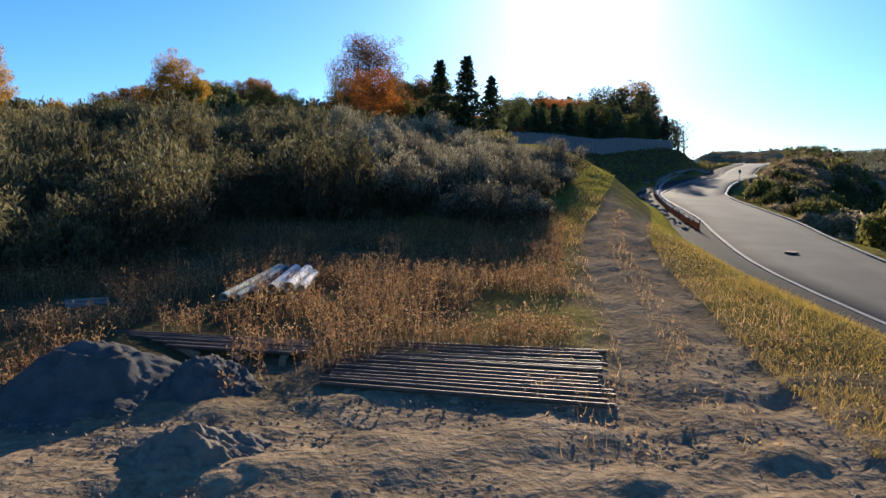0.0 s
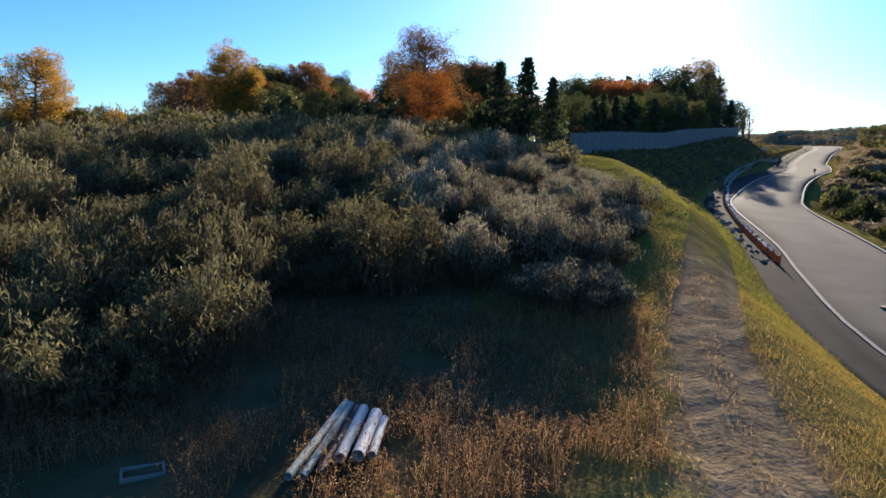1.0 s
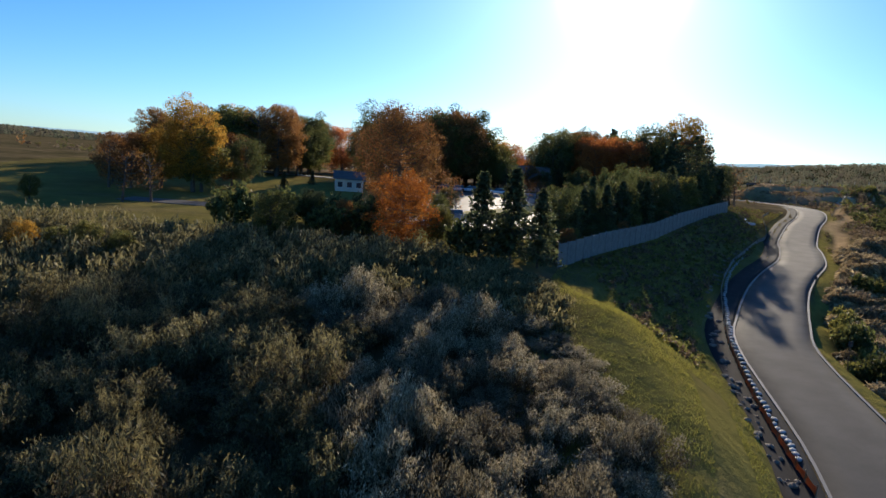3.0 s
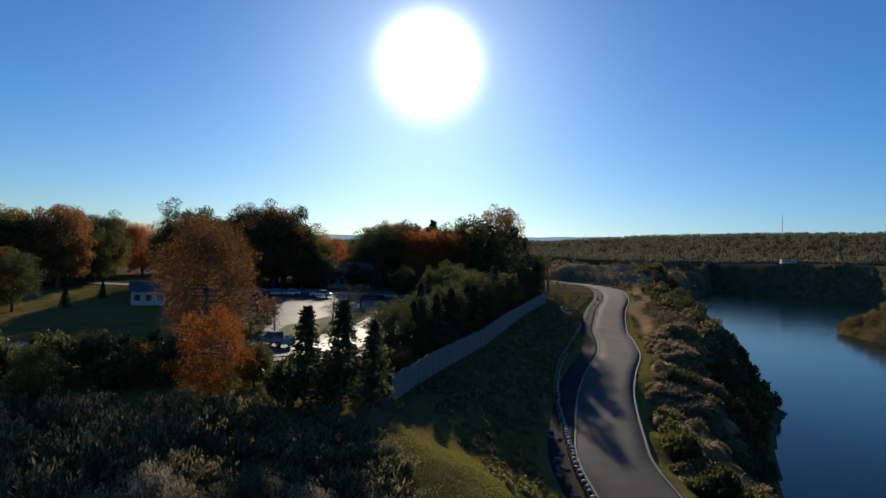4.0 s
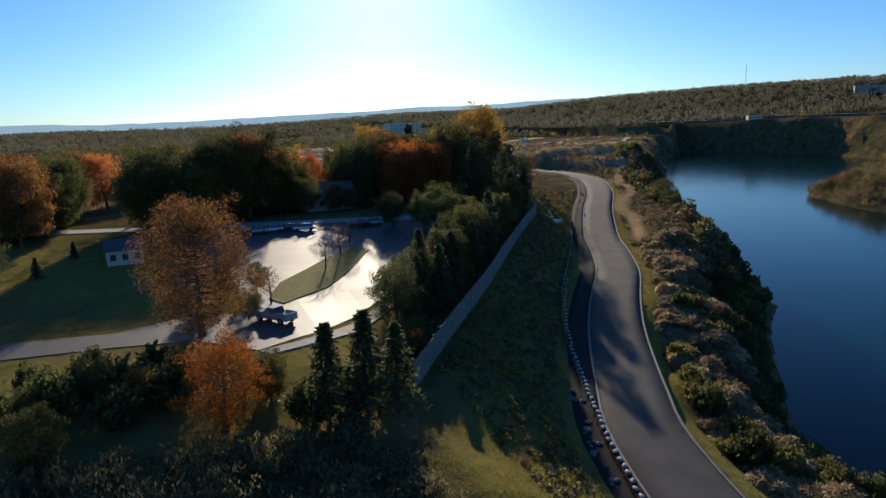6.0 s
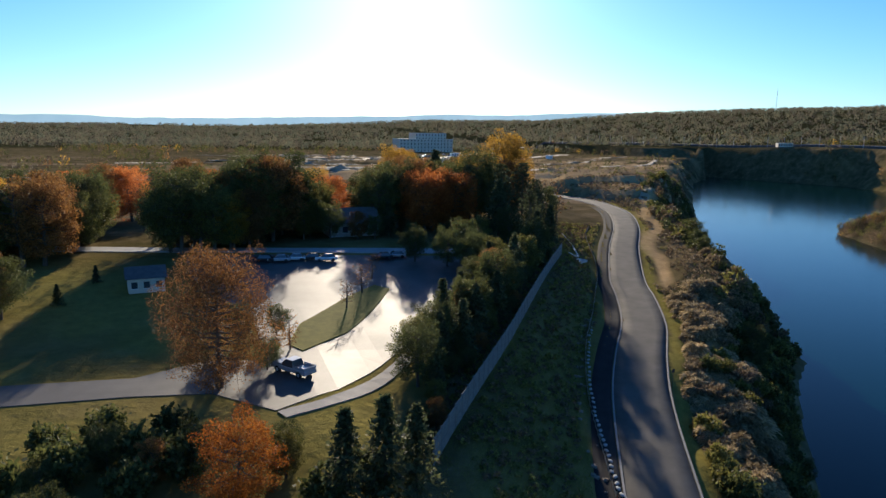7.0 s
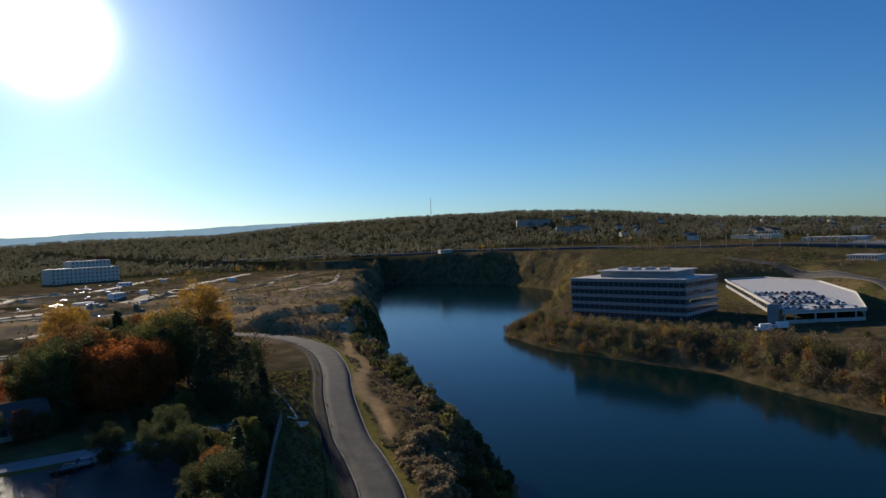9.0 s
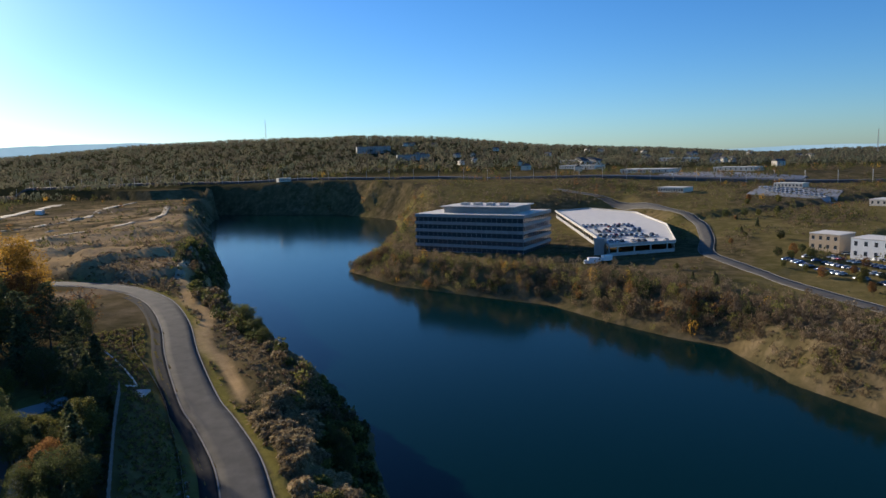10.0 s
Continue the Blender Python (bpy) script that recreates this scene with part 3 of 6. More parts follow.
    c = np.vstack([c, [[1, 0, 0, 0]]])
    col.data.foreach_set("color", c.ravel())
    wood = me.attributes.new("wood", "FLOAT", "POINT")
    wood.data.foreach_set("value", np.append(smooth(860, 1000, rr).ravel(), 0))
    return me


def ground_material():
    m, n, l, b = nodes_of("earth_and_grass", 1.0, 0, 0.0)
    p = place(n)
    at_ = n.new("ShaderNodeAttribute")
    at_.attribute_name = "cover"
    sep = n.new("ShaderNodeSeparateColor")
    l.new(at_.outputs["Color"], sep.inputs[0])
    big, mid, fine = noise_at(n, l, 0.05, 6, p), noise_at(n, l, 0.6, 5, p), noise_at(n, l, 7.0, 4, p)
    broad = noise_at(n, l, 0.17, 5, p)
    meadow = mix(n, l, 0.5, ramp(n, l, big, [(0.35, (0.07, 0.062, 0.028)), (0.65, (0.18, 0.13, 0.065))]),
                 ramp(n, l, broad, [(0.36, (0.03, 0.03, 0.014)), (0.52, (0.1, 0.08, 0.04)), (0.68, (0.21, 0.155, 0.092))]))
    lawn = mix(n, l, 0.5, ramp(n, l, mid, [(0.3, (0.155, 0.14, 0.034)), (0.7, (0.33, 0.27, 0.07))]),
               ramp(n, l, fine, [(0.3, (0.1, 0.088, 0.026)), (0.7, (0.26, 0.2, 0.058))]))
    dirt = mix(n, l, 0.5, ramp(n, l, mid, [(0.32, (0.085, 0.062, 0.04)), (0.5, (0.21, 0.15, 0.09)), (0.68, (0.36, 0.265, 0.165))]),
               ramp(n, l, fine, [(0.3, (0.13, 0.095, 0.06)), (0.7, (0.43, 0.325, 0.21))]))
    brush = mix(n, l, 0.5, ramp(n, l, mid, [(0.3, (0.13, 0.10, 0.052)), (0.7, (0.34, 0.26, 0.145))]),
                ramp(n, l, big, [(0.35, (0.04, 0.045, 0.018)), (0.65, (0.13, 0.095, 0.04))]))
    wood = n.new("ShaderNodeAttribute")
    wood.attribute_name = "wood"
    forest = ramp(n, l, mid, [(0.3, (0.028, 0.03, 0.014)), (0.7, (0.055, 0.05, 0.022))])
    c = mix(n, l, sep.outputs[2], meadow, brush)
    c = mix(n, l, wood.outputs["Fac"], c, forest)
    c = mix(n, l, sep.outputs[1], c, lawn)
    c = mix(n, l, sep.outputs[0], c, dirt)
    sand = mix(n, l, 0.5, ramp(n, l, mid, [(0.3, (0.38, 0.245, 0.11)), (0.7, (0.64, 0.43, 0.21))]), ramp(n, l, fine, [(0.3, (0.34, 0.225, 0.11)), (0.7, (0.62, 0.44, 0.24))]))
    c = mix(n, l, at_.outputs["Alpha"], c, sand)
    l.new(c, b.inputs["Base Color"])
    tall = n.new("ShaderNodeMath")
    tall.operation = "MULTIPLY"
    tall.inputs[1].default_value = 5.0
    l.new(mid, tall.inputs[0])
    both = n.new("ShaderNodeMath")
    l.new(tall.outputs[0], both.inputs[0])
    l.new(fine, both.inputs[1])
    bump(n, l, b, both.outputs[0], 0.8, 0.08)
    return m


GROUND_M = ground_material()
gm = ground_mesh()
gm.materials.append(GROUND_M)
tagged(new("ground", gm), "rough meadow, dirt and dry grass rolling to wooded hills", "ground", kind="structure")

# the lake's surface
bm = bmesh.new()
fv = [bm.verts.new((x, y, LAKE)) for x, y in [(-20 if y < -50 else x - 12, y + 6) for x, y in NEAR_SHORE] + [(x + 14, y + 6) for x, y in FAR_SHORE]]
bm.faces.new(fv)
bmesh.ops.triangulate(bm, faces=bm.faces)
tagged(part("water", bm, WATER), "still deep blue-green lake in a flooded quarry", "lake", kind="structure")


def strip(name, line, offsets, material, lift, sit=True, skirt=0.15):
    """A ribbon along a line, between offsets to its right, lying on the ground or on the line's own heights."""
    p = np.array(line, float)
    tan = np.gradient(p[:, :2], axis=0)
    tan /= np.linalg.norm(tan, axis=1, keepdims=True)
    right = np.stack([tan[:, 1], -tan[:, 0]], 1)
    cols = []
    for o in offsets:
        xy = p[:, :2] + right * o
        z = height(xy[:, 0], xy[:, 1]) if sit else p[:, 2]
        cols.append(np.column_stack([xy, z + lift]))
    if skirt:
        cols = [cols[0] - (0, 0, skirt)] + cols + [cols[-1] - (0, 0, skirt)]
    v = np.stack(cols, 1)
    nl, nc = v.shape[:2]
    i = np.arange(nl * nc).reshape(nl, nc)
    f = np.stack([i[:-1, :-1], i[:-1, 1:], i[1:, 1:], i[1:, :-1]], -1).reshape(-1, 4)
    return raw_mesh(name, v.reshape(-1, 3), f, material, nc <= 4)


tagged(part("road", strip("road", ROAD_LINE, (-3.6, -1.8, 0, 1.8, 3.6), ASPHALT, 0.02, False), ASPHALT),
       "grey two-lane asphalt road winding uphill", "road", kind="structure")
for side, nm in ((-1, "kerb_west"), (1, "kerb_east")):
    a, b = sorted((side * 3.62, side * 3.84))
    tagged(part(nm, strip(nm, ROAD_LINE, (a, b), KERB, 0.13, False, 0.3), KERB),
           "pale concrete kerb along the road", "kerb", kind="structure")


tagged(part("shoulder", strip("shoulder", ROAD_LINE[:72], (-6.6, -5.6, -4.6, -3.98), DARK_ASPHALT, 0.05), DARK_ASPHALT), "dark freshly paved strip beside the road", "shoulder", kind="structure")


def sheet(name, outline, material, lift, label, category, cell=2.5):
    """A paved patch that follows the ground: its outline filled and cut into small faces."""
    bm = bmesh.new()
    bm.faces.new([bm.verts.new((x, y, 0)) for x, y in outline])
    xs, ys = [p[0] for p in outline], [p[1] for p in outline]
    for k in range(int((max(xs) - min(xs)) / cell)):
        bmesh.ops.bisect_plane(bm, geom=bm.verts[:] + bm.edges[:] + bm.faces[:], plane_co=(min(xs) + (k + 1) * cell, 0, 0), plane_no=(1, 0, 0))
    for k in range(int((max(ys) - min(ys)) / cell)):
        bmesh.ops.bisect_plane(bm, geom=bm.verts[:] + bm.edges[:] + bm.faces[:], plane_co=(0, min(ys) + (k + 1) * cell, 0), plane_no=(0, 1, 0))
    bmesh.ops.triangulate(bm, faces=bm.faces)
    for v in bm.verts:
        v.co.z = float(height(v.co.x, v.co.y)) + lift
    rim = [e for e in bm.edges if e.is_boundary]
    g = bmesh.ops.extrude_edge_only(bm, edges=rim)["geom"]
    for v in g:
        if isinstance(v, bmesh.types.BMVert):
            v.co.z -= lift + 0.1
    bmesh.ops.recalc_face_normals(bm, faces=bm.faces)
    return tagged(part(name, bm, material), label, category, kind="structure")


# base colour lightened to stand in for sky reflected off the street
PALE_STREET = surface("pale_paving", (0.2, 0.2, 0.195), (0.34, 0.335, 0.32), 0.3, 0.7, spec=0.25, relief=0.004, fine=40)
sheet("car_park", [(3, 91.6), (10, 95.6), (22, 110), (34, 127), (46, 145), (49, 154), (38, 157), (22, 160.5), (6, 164), (-7, 166), (-6, 150), (-2, 134), (3, 122), (3.5, 107), (-4, 108.5), (-11, 105),
                   (-40, 108), (-40, 101.5), (-11, 99.5), (-3, 98)], LOT, 0.09, "worn sunlit asphalt car park and drive", "car park")
sheet("street", [(-60, 181), (0, 168.2), (20, 163.2), (46, 157), (66, 154.5), (68, 158.5), (46, 161.8), (20, 168), (0, 173), (-60, 187)], PALE_STREET, 0.16, "pale street beyond the car park", "street")
sheet("planted_island", [(8, 109), (15, 115.5), (20, 123), (26, 134), (24, 137), (17, 130), (9, 119.5), (6.5, 112)], LAWN_M, 0.2, "raised grass island in the car park", "island")

LOT_EDGE = fine_line([(3.2, 91.0, 0), (10.6, 94.8, 0), (22.8, 109.4, 0), (34.8, 126.4, 0), (46.8, 144.4, 0)], 6)
tagged(part("pavement", strip("pavement", LOT_EDGE, (-0.2, 1.6), KERB, 0.14), KERB), "grey concrete pavement along the car park", "pavement", kind="structure")

# ---- fence along the bench
FENCE = fine_line([(69, 152, 0), (59, 139, 0), (45, 120, 0), (32, 102.5, 0), (19, 85, 0), (15, 79.5, 0)], 10)


def fence():
    root = thing("fence", "weathered pale grey wooden board fence along the slope", "fence")
    seg = np.hypot(*np.diff(FENCE[:, :2], axis=0).T)
    s = np.concatenate([[0], np.cumsum(seg)])
    n = int(s[-1] / 2.4)

    def level(x, y):
        g = float(height(x, y))
        return min(max(8.6 + 0.064 * (y - 80.4), g + 0.2), g + 0.75)
    pm = boxes((-0.08, -0.08, -1.2, 0.08, 0.08, 2.02), bevel=0.01)
    post = bpy.data.meshes.new("post")
    pm.to_mesh(post)
    pm.free()
    post.materials.append(FENCE_M)
    panel_bm = bmesh.new()
    # one sheet of upright boards, alternately proud, with ragged tops
    prof = []
    for k in range(14):
        w = 2.28 / 14
        for s_ in (0.004, w - 0.004):
            prof.append((-1.14 + k * w + s_, 0.012 if k % 2 else 0.0, 1.86 + 0.02 * ((k * 5) % 3)))
    cols = [[panel_bm.verts.new((x, y + o, z)) for o, z in ((-0.02, -0.75), (-0.02, t), (0.02, t), (0.02, -0.75))] for x, y, t in prof]
    for a, b in zip(cols, cols[1:]):
        for q in range(4):
            panel_bm.faces.new((a[q], b[q], b[(q + 1) % 4], a[(q + 1) % 4]))
    panel_bm.faces.new(cols[0])
    panel_bm.faces.new(cols[-1][::-1])
    bmesh.ops.recalc_face_normals(panel_bm, faces=panel_bm.faces)
    rail_bm = boxes((-1.14, 0.036, -0.045, 1.14, 0.08, 0.045))
    rail = bpy.data.meshes.new("rail")
    rail_bm.to_mesh(rail)
    rail_bm.free()
    rail.materials.append(FENCE_M)
    panel = bpy.data.meshes.new("panel")
    panel_bm.to_mesh(panel)
    panel_bm.free()
    panel.materials.append(FENCE_M)
    for k in range(n + 1):
        x, y = np.interp(k * 2.4, s, FENCE[:, 0]), np.interp(k * 2.4, s, FENCE[:, 1])
        z = level(x, y)
        o = part("post", post, None, root)
        o.matrix_basis = pose(x, y, z)
        if k < n:
            x2, y2 = np.interp((k + 1) * 2.4, s, FENCE[:, 0]), np.interp((k + 1) * 2.4, s, FENCE[:, 1])
            z2 = level(x2, y2)
            o = part("panel", panel, None, root)
            o.matrix_basis = pose((x + x2) / 2, (y + y2) / 2, (z + z2) / 2, 0, 0, math.degrees(math.atan2(y2 - y, x2 - x)))
            for up in (0.4, 1.55):
                o = part("rail", rail, None, root)
                o.matrix_basis = pose((x + x2) / 2, (y + y2) / 2, (z + z2) / 2 + up, 0, 0, math.degrees(math.atan2(y2 - y, x2 - x)))


fence()


# ---- trees, each kind built once and copied
rng = np.random.default_rng(7)
KINDS = {
    "fan": broad_tree("tall_tree", "large upright tree in rust-orange autumn leaf", 1, 16.2, 12.2, "umber", 64, 38000, 0.165, 0.16, 0.7),
    "orange": broad_tree("maple_tree", "small round maple in bright orange leaf", 2, 7.6, 7, "orange", 34, 17000, 0.145, 0.15, 0.9),
    "maple": broad_tree("maple_tree", "broad maple in orange-red leaf", 3, 15, 13, "copper", 38, 24000, 0.25, 0.2, 0.9),
    "oak": broad_tree("oak_tree", "broad dark green oak tree", 4, 16, 13, "green", 36, 20000, 0.27, 0.25, 1.0),
    "olive": broad_tree("broadleaf_tree", "olive-green broadleaf tree turning yellow", 5, 12, 9, "olive", 32, 17000, 0.24, 0.2, 0.95),
    "gold": broad_tree("golden_tree", "tall golden-yellow autumn tree", 6, 18, 12, "gold", 38, 24000, 0.27, 0.22, 0.85),
    "bare": broad_tree("bare_tree", "bare grey-brown tree with thin leafless limbs", 8, 10, 6, "rust", 26, 260, 0.3, 0.25, 0.9),
    "rust": broad_tree("broadleaf_tree", "broadleaf tree in brown autumn leaf", 9, 14, 10, "rust", 32, 17000, 0.25, 0.2, 0.95),
    "spruce": conifer("spruce_tree", "dark green conical spruce", 10, 10, 6.2, "needle", 16, 2200, 0.22),
    "pine": conifer("pine_tree", "tall open-crowned dark green pine", 11, 22, 11, "needle", 14, 3600, 0.8),
}
SIZE = {"fan": 16.2, "orange": 7.6, "maple": 15, "oak": 16, "olive": 12, "gold": 18, "bare": 10, "rust": 14, "spruce": 10, "pine": 22}
used = set()


def unscaled(ob, m):
    """The pose m for a copy of ob, freed of ob's own scale, which copies take over."""
    return m @ Matrix.Diagonal((*(1 / k for k in ob.scale), 1))


def plant(kind, x, y, tall, stretch=1.0):
    s = tall / SIZE[kind] / stretch
    m = at(x, y, rng.uniform(0, 360), s, 0.1, stretch)
    if kind in used:
        return copy_thing(KINDS[kind], unscaled(KINDS[kind], m))
    used.add(kind)
    KINDS[kind].matrix_basis = m
    return KINDS[kind]


for spec in (
    ("fan", -2.2, 99.5, 16.2), ("orange", -1.1, 76.2, 7.6), ("maple", 49, 186, 16), ("maple", 56, 185.5, 15.6), ("maple", 52, 190, 16.6), ("oak", 44, 194, 18), ("rust", 50, 198, 18.5), ("oak", 57, 196, 18), ("oak", 38, 190, 17), ("oak", 14, 188, 21), ("olive", 22, 191, 10), ("oak", 7, 189, 20), ("oak", 4, 179, 19), ("rust", 11, 180, 20), ("olive", 18, 181, 9), ("oak", 41, 171, 5), ("oak", 48, 168.5, 5), ("olive", 56, 166.5, 7), ("oak", 62, 164, 9), ("gold", 81, 210, 26), ("gold", 58, 244, 20), ("gold", 66, 262, 19), ("gold", 72, 214, 20), ("rust", 63, 232, 17),
    ("gold", -37.5, 62, 9.4), ("gold", -35.5, 120, 15.5), ("oak", -28, 180, 15), ("oak", -27, 186, 16), ("bare", -9.5, 190, 19),
    ("oak", 13, 195, 18), ("maple", 4.6, 192, 12.3), ("bare", -0.7, 203, 17), ("olive", 20, 185.6, 12), ("oak", 17, 190, 16), ("olive", 24, 194, 13), ("oak", 11, 186, 14), ("rust", 6, 184, 13), ("olive", -1, 182, 13), ("olive", -34, 64, 3.8), ("gold", -31, 64, 3.6), ("olive", -28.5, 64, 3.4), ("olive", -26, 64, 4), ("olive", -23.5, 64, 3.4), ("rust", -38, 66, 4), ("oak", 3.2, 103.5, 4.2), ("oak", 5.5, 116, 4.5), ("oak", 0.5, 114, 6), ("oak", -11, 83, 4.5), ("rust", -7.5, 81, 4), ("oak", -15, 80, 4), ("oak", -4.5, 82.5, 4), ("oak", 3, 82, 3.6), ("rust", 42, 205, 16.5), ("rust", 49, 208, 19),
    ("spruce", 61, 214, 20), ("oak", 67, 196, 21), ("spruce", 63, 172, 14.5), ("spruce", 70, 168, 11), ("gold", 45, 133.5, 6.0),
    ("spruce", 6.4, 73.4, 8.7), ("spruce", 9.5, 73.6, 9.4), ("olive", 2.6, 79, 4.5), ("bare", 6.6, 110, 5.4), ("bare", 17, 126, 5.5),
    ("spruce", 12.6, 75.5, 8.2), ("olive", -13.8, 74, 5.6), ("bare", -38, 99, 8), ("bare", -35, 101, 7.5),
    ("pine", 61, 152, 14.5), ("pine", 69.8, 166.5, 15), ("maple", 49, 140.5, 4.2), ("olive", 46, 129, 4.4), ("bare", 92, 198, 15), ("bare", 95, 201, 13),
    ("pine", 66, 178, 18), ("pine", 74, 182, 18), ("pine", 62, 190, 17), ("spruce", 72, 163, 9.5), 
    ("olive", -47, 94, 3.4), ("oak", -45, 178, 11), ("oak", -38, 177, 14), ("olive", -50, 172, 10.5),
    ("oak", -4, 186, 16), ("olive", -33, 172, 9), ("oak", 14, 215, 17), ("gold", 26, 218, 15),
    ("oak", -62, 190, 10), ("rust", -66, 205, 10), ("oak", -48, 215, 14.5), ("rust", -28, 215, 16), ("bare", 21, 133, 6),
    ("rust", 78, 200, 18), ("bare", 24.5, 141, 5.5), ("oak", 26, 103, 4.2), ("spruce", 21, 95, 5),
    ("spruce", 38, 180, 9), ("oak", 24, 180, 9), ("rust", 30, 178, 7), ("oak", 34, 177.5, 6), ("oak", 114, 160, 5), ("oak", 119, 168, 6), ("oak", 124, 176, 6), ("oak", 117, 163, 4.5), ("oak", 129, 184, 6.5), ("oak", 122, 170, 5), ("oak", 85, 192, 12), ("spruce", -24, 136, 3.5), ("spruce", -20.5, 148, 3.2), ("olive", -40, 66, 4.5), ("gold", -41, 72, 3.5),
):
    plant(*spec)
# dark trees close behind the upper fence
for k in range(13):
    i = int((0.02 + 0.62 * (k + rng.uniform(0, 0.6)) / 13) * (len(FENCE) - 1))
    plant(("spruce", "pine", "oak", "spruce", "olive", "spruce")[k % 6], FENCE[i, 0] - rng.uniform(2.4, 5.5), FENCE[i, 1] + rng.uniform(0, 2.5), rng.uniform(7.5, 10.5))
# a belt of trees beside the car park
for k in range(15):
    i = int((0.36 + 0.62 * (k + rng.uniform(0, 0.6)) / 15) * (len(LOT_EDGE) - 1))
    plant(("oak", "spruce", "olive", "oak", "spruce", "rust")[k % 6], LOT_EDGE[i, 0] + rng.uniform(2.6, 6), LOT_EDGE[i, 1] - rng.uniform(0, 2), rng.uniform(6, 8.8))
# four oaks added to throw shade over the upper car park
for x, y, h in ((41, 147, 8), (46, 151, 9), (36, 152, 7.5), (44, 141, 8.5)):
    plant("oak", x, y, h)
# low growth along the fence
for k in range(18):
    i = 4 + int((k + rng.uniform(0, 1)) / 18 * (len(FENCE) - 8))
    plant(("oak", "olive", "rust", "oak")[k % 4], FENCE[i, 0] - rng.uniform(1.4, 3.6), FENCE[i, 1] + rng.uniform(0.5, 2.4), rng.uniform(2.2, 3.8))
# the wood behind the lawn
for k in range(44):
    x, y = -62 + 70 * (k + rng.uniform(0, 1)) / 44, rng.uniform(160, 181)
    cap = float(np.interp(x, [-62, -50, -40, -30, -20, -10, 0, 10], [11, 14, 13.5, 16.5, 15.5, 16.5, 16, 15.5]))
    if abs(x + 25 - 0.296 * (y - 150)) > 7.5:
        plant(("oak", "rust", "olive", "rust", "olive", "bare", "oak", "gold")[int(rng.integers(0, 8))], x, y, cap * rng.uniform(0.75, 1.2))
for spec in (("rust", -45, 119, 9.5), ("olive", -34.5, 121, 11.8), ("gold", -41, 121, 10.5), ("bare", -48, 118, 9), ("rust", -50, 124, 9), ("oak", -30, 131, 9.5), ("rust", -33, 134, 10)):
    plant(*spec)
# woods left of and beyond the car park
for k in range(60):
    x, y = rng.uniform(-80, 78), rng.uniform(178, 250)
    if abs(x - 33) < 12 and y < 198 or abs(x + 25 - 0.296 * (y - 150)) < 7.5:
        continue
    cap = float(np.interp(x, [-85, -70, -50, -35, -10, 30, 45, 60], [4, 8, 10.5, 15, 18, 14, 16, 19]))
    plant(("oak", "rust", "oak", "olive", "maple", "gold", "bare", "rust")[int(rng.integers(0, 8))], x, y, cap * rng.uniform(0.7, 1.0))

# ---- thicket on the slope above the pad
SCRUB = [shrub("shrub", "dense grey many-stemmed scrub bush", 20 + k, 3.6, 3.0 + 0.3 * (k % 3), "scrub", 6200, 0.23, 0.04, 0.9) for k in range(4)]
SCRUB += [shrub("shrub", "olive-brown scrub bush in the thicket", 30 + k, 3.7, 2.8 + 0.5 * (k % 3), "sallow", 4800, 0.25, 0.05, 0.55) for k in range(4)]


def lower(x, y):
    """The thicket thins towards the track and the fence."""
    edge = float(np.interp(y, [17, 22, 28, 36, 42, 52, 70, 78], [-7, 5.0, 7.6, 10.5, 12.0, 12.5, 11, 8]))
    return float(np.interp(edge - x, [0, 2, 7], [0.62, 0.75, 1.0])) * (0.55 if float(value_noise(np.array(x / 5.2), np.array(y / 4.4), 79)) < -0.42 else 1.0) * float(np.interp(x, [-6, 6], [1.0, float(np.interp(y, [30, 48], [1.0, 0.7]))]))


spots = []
for gy in np.arange(14.5, 73, 2.35):
    for gx in np.arange(-62, 16, 2.35):
        x, y = gx + rng.uniform(-1, 1), gy + rng.uniform(-1, 1)
        edge = np.interp(y, [17, 22, 28, 36, 42, 52, 70, 78], [-7, 5.0, 7.6, 10.5, 12.0, 12.5, 11, 8])
        if x > edge or y < 22.2 + 1.0 * math.sin(x * 0.7) - (6.2 if x < -7 else 0) + (3.6 if -6 < x < 2 else 0) or x < -0.95 * y - 6:
            continue
        spots.append((x, y))
spots.sort(key=lambda p: math.hypot(p[0], p[1]))
used_scrub = set()
for k, (x, y) in enumerate(spots[:290]):
    m = at(x, y, rng.uniform(0, 360), rng.uniform(0.66, 1.26), 0.15, rng.uniform(0.74, 1.24) * lower(x, y))
    patch = float(value_noise(np.array(x / 7.0), np.array(y / 6.0), 83))
    j = k % 4 + (0 if x > -3 - 0.1 * (y - 30) + 6 * patch and y < 58 else 4)
    if j not in used_scrub:
        used_scrub.add(j)
        SCRUB[j].matrix_basis = m
        tagged(SCRUB[j], group="thicket on the slope")
    else:
        copy_thing(SCRUB[j], unscaled(SCRUB[j], m))
rest = []
for x, y in spots[290:]:
    c, _, _ = shrub_points(rng, 3.8, 3.1, 620)
    rest.append(cards(rng, c * rng.uniform(0.75, 1.15) * (1, 1, lower(x, y)) + (x, y, float(height(x, y)) - 0.1), 0.42, 0.12, 0.7))
if rest:
    tagged(part("thicket", cards_mesh("thicket", np.concatenate(rest), LEAF["sallow"]), None), "mass of olive-brown scrub on the upper slope", "thicket", kind="stuff")


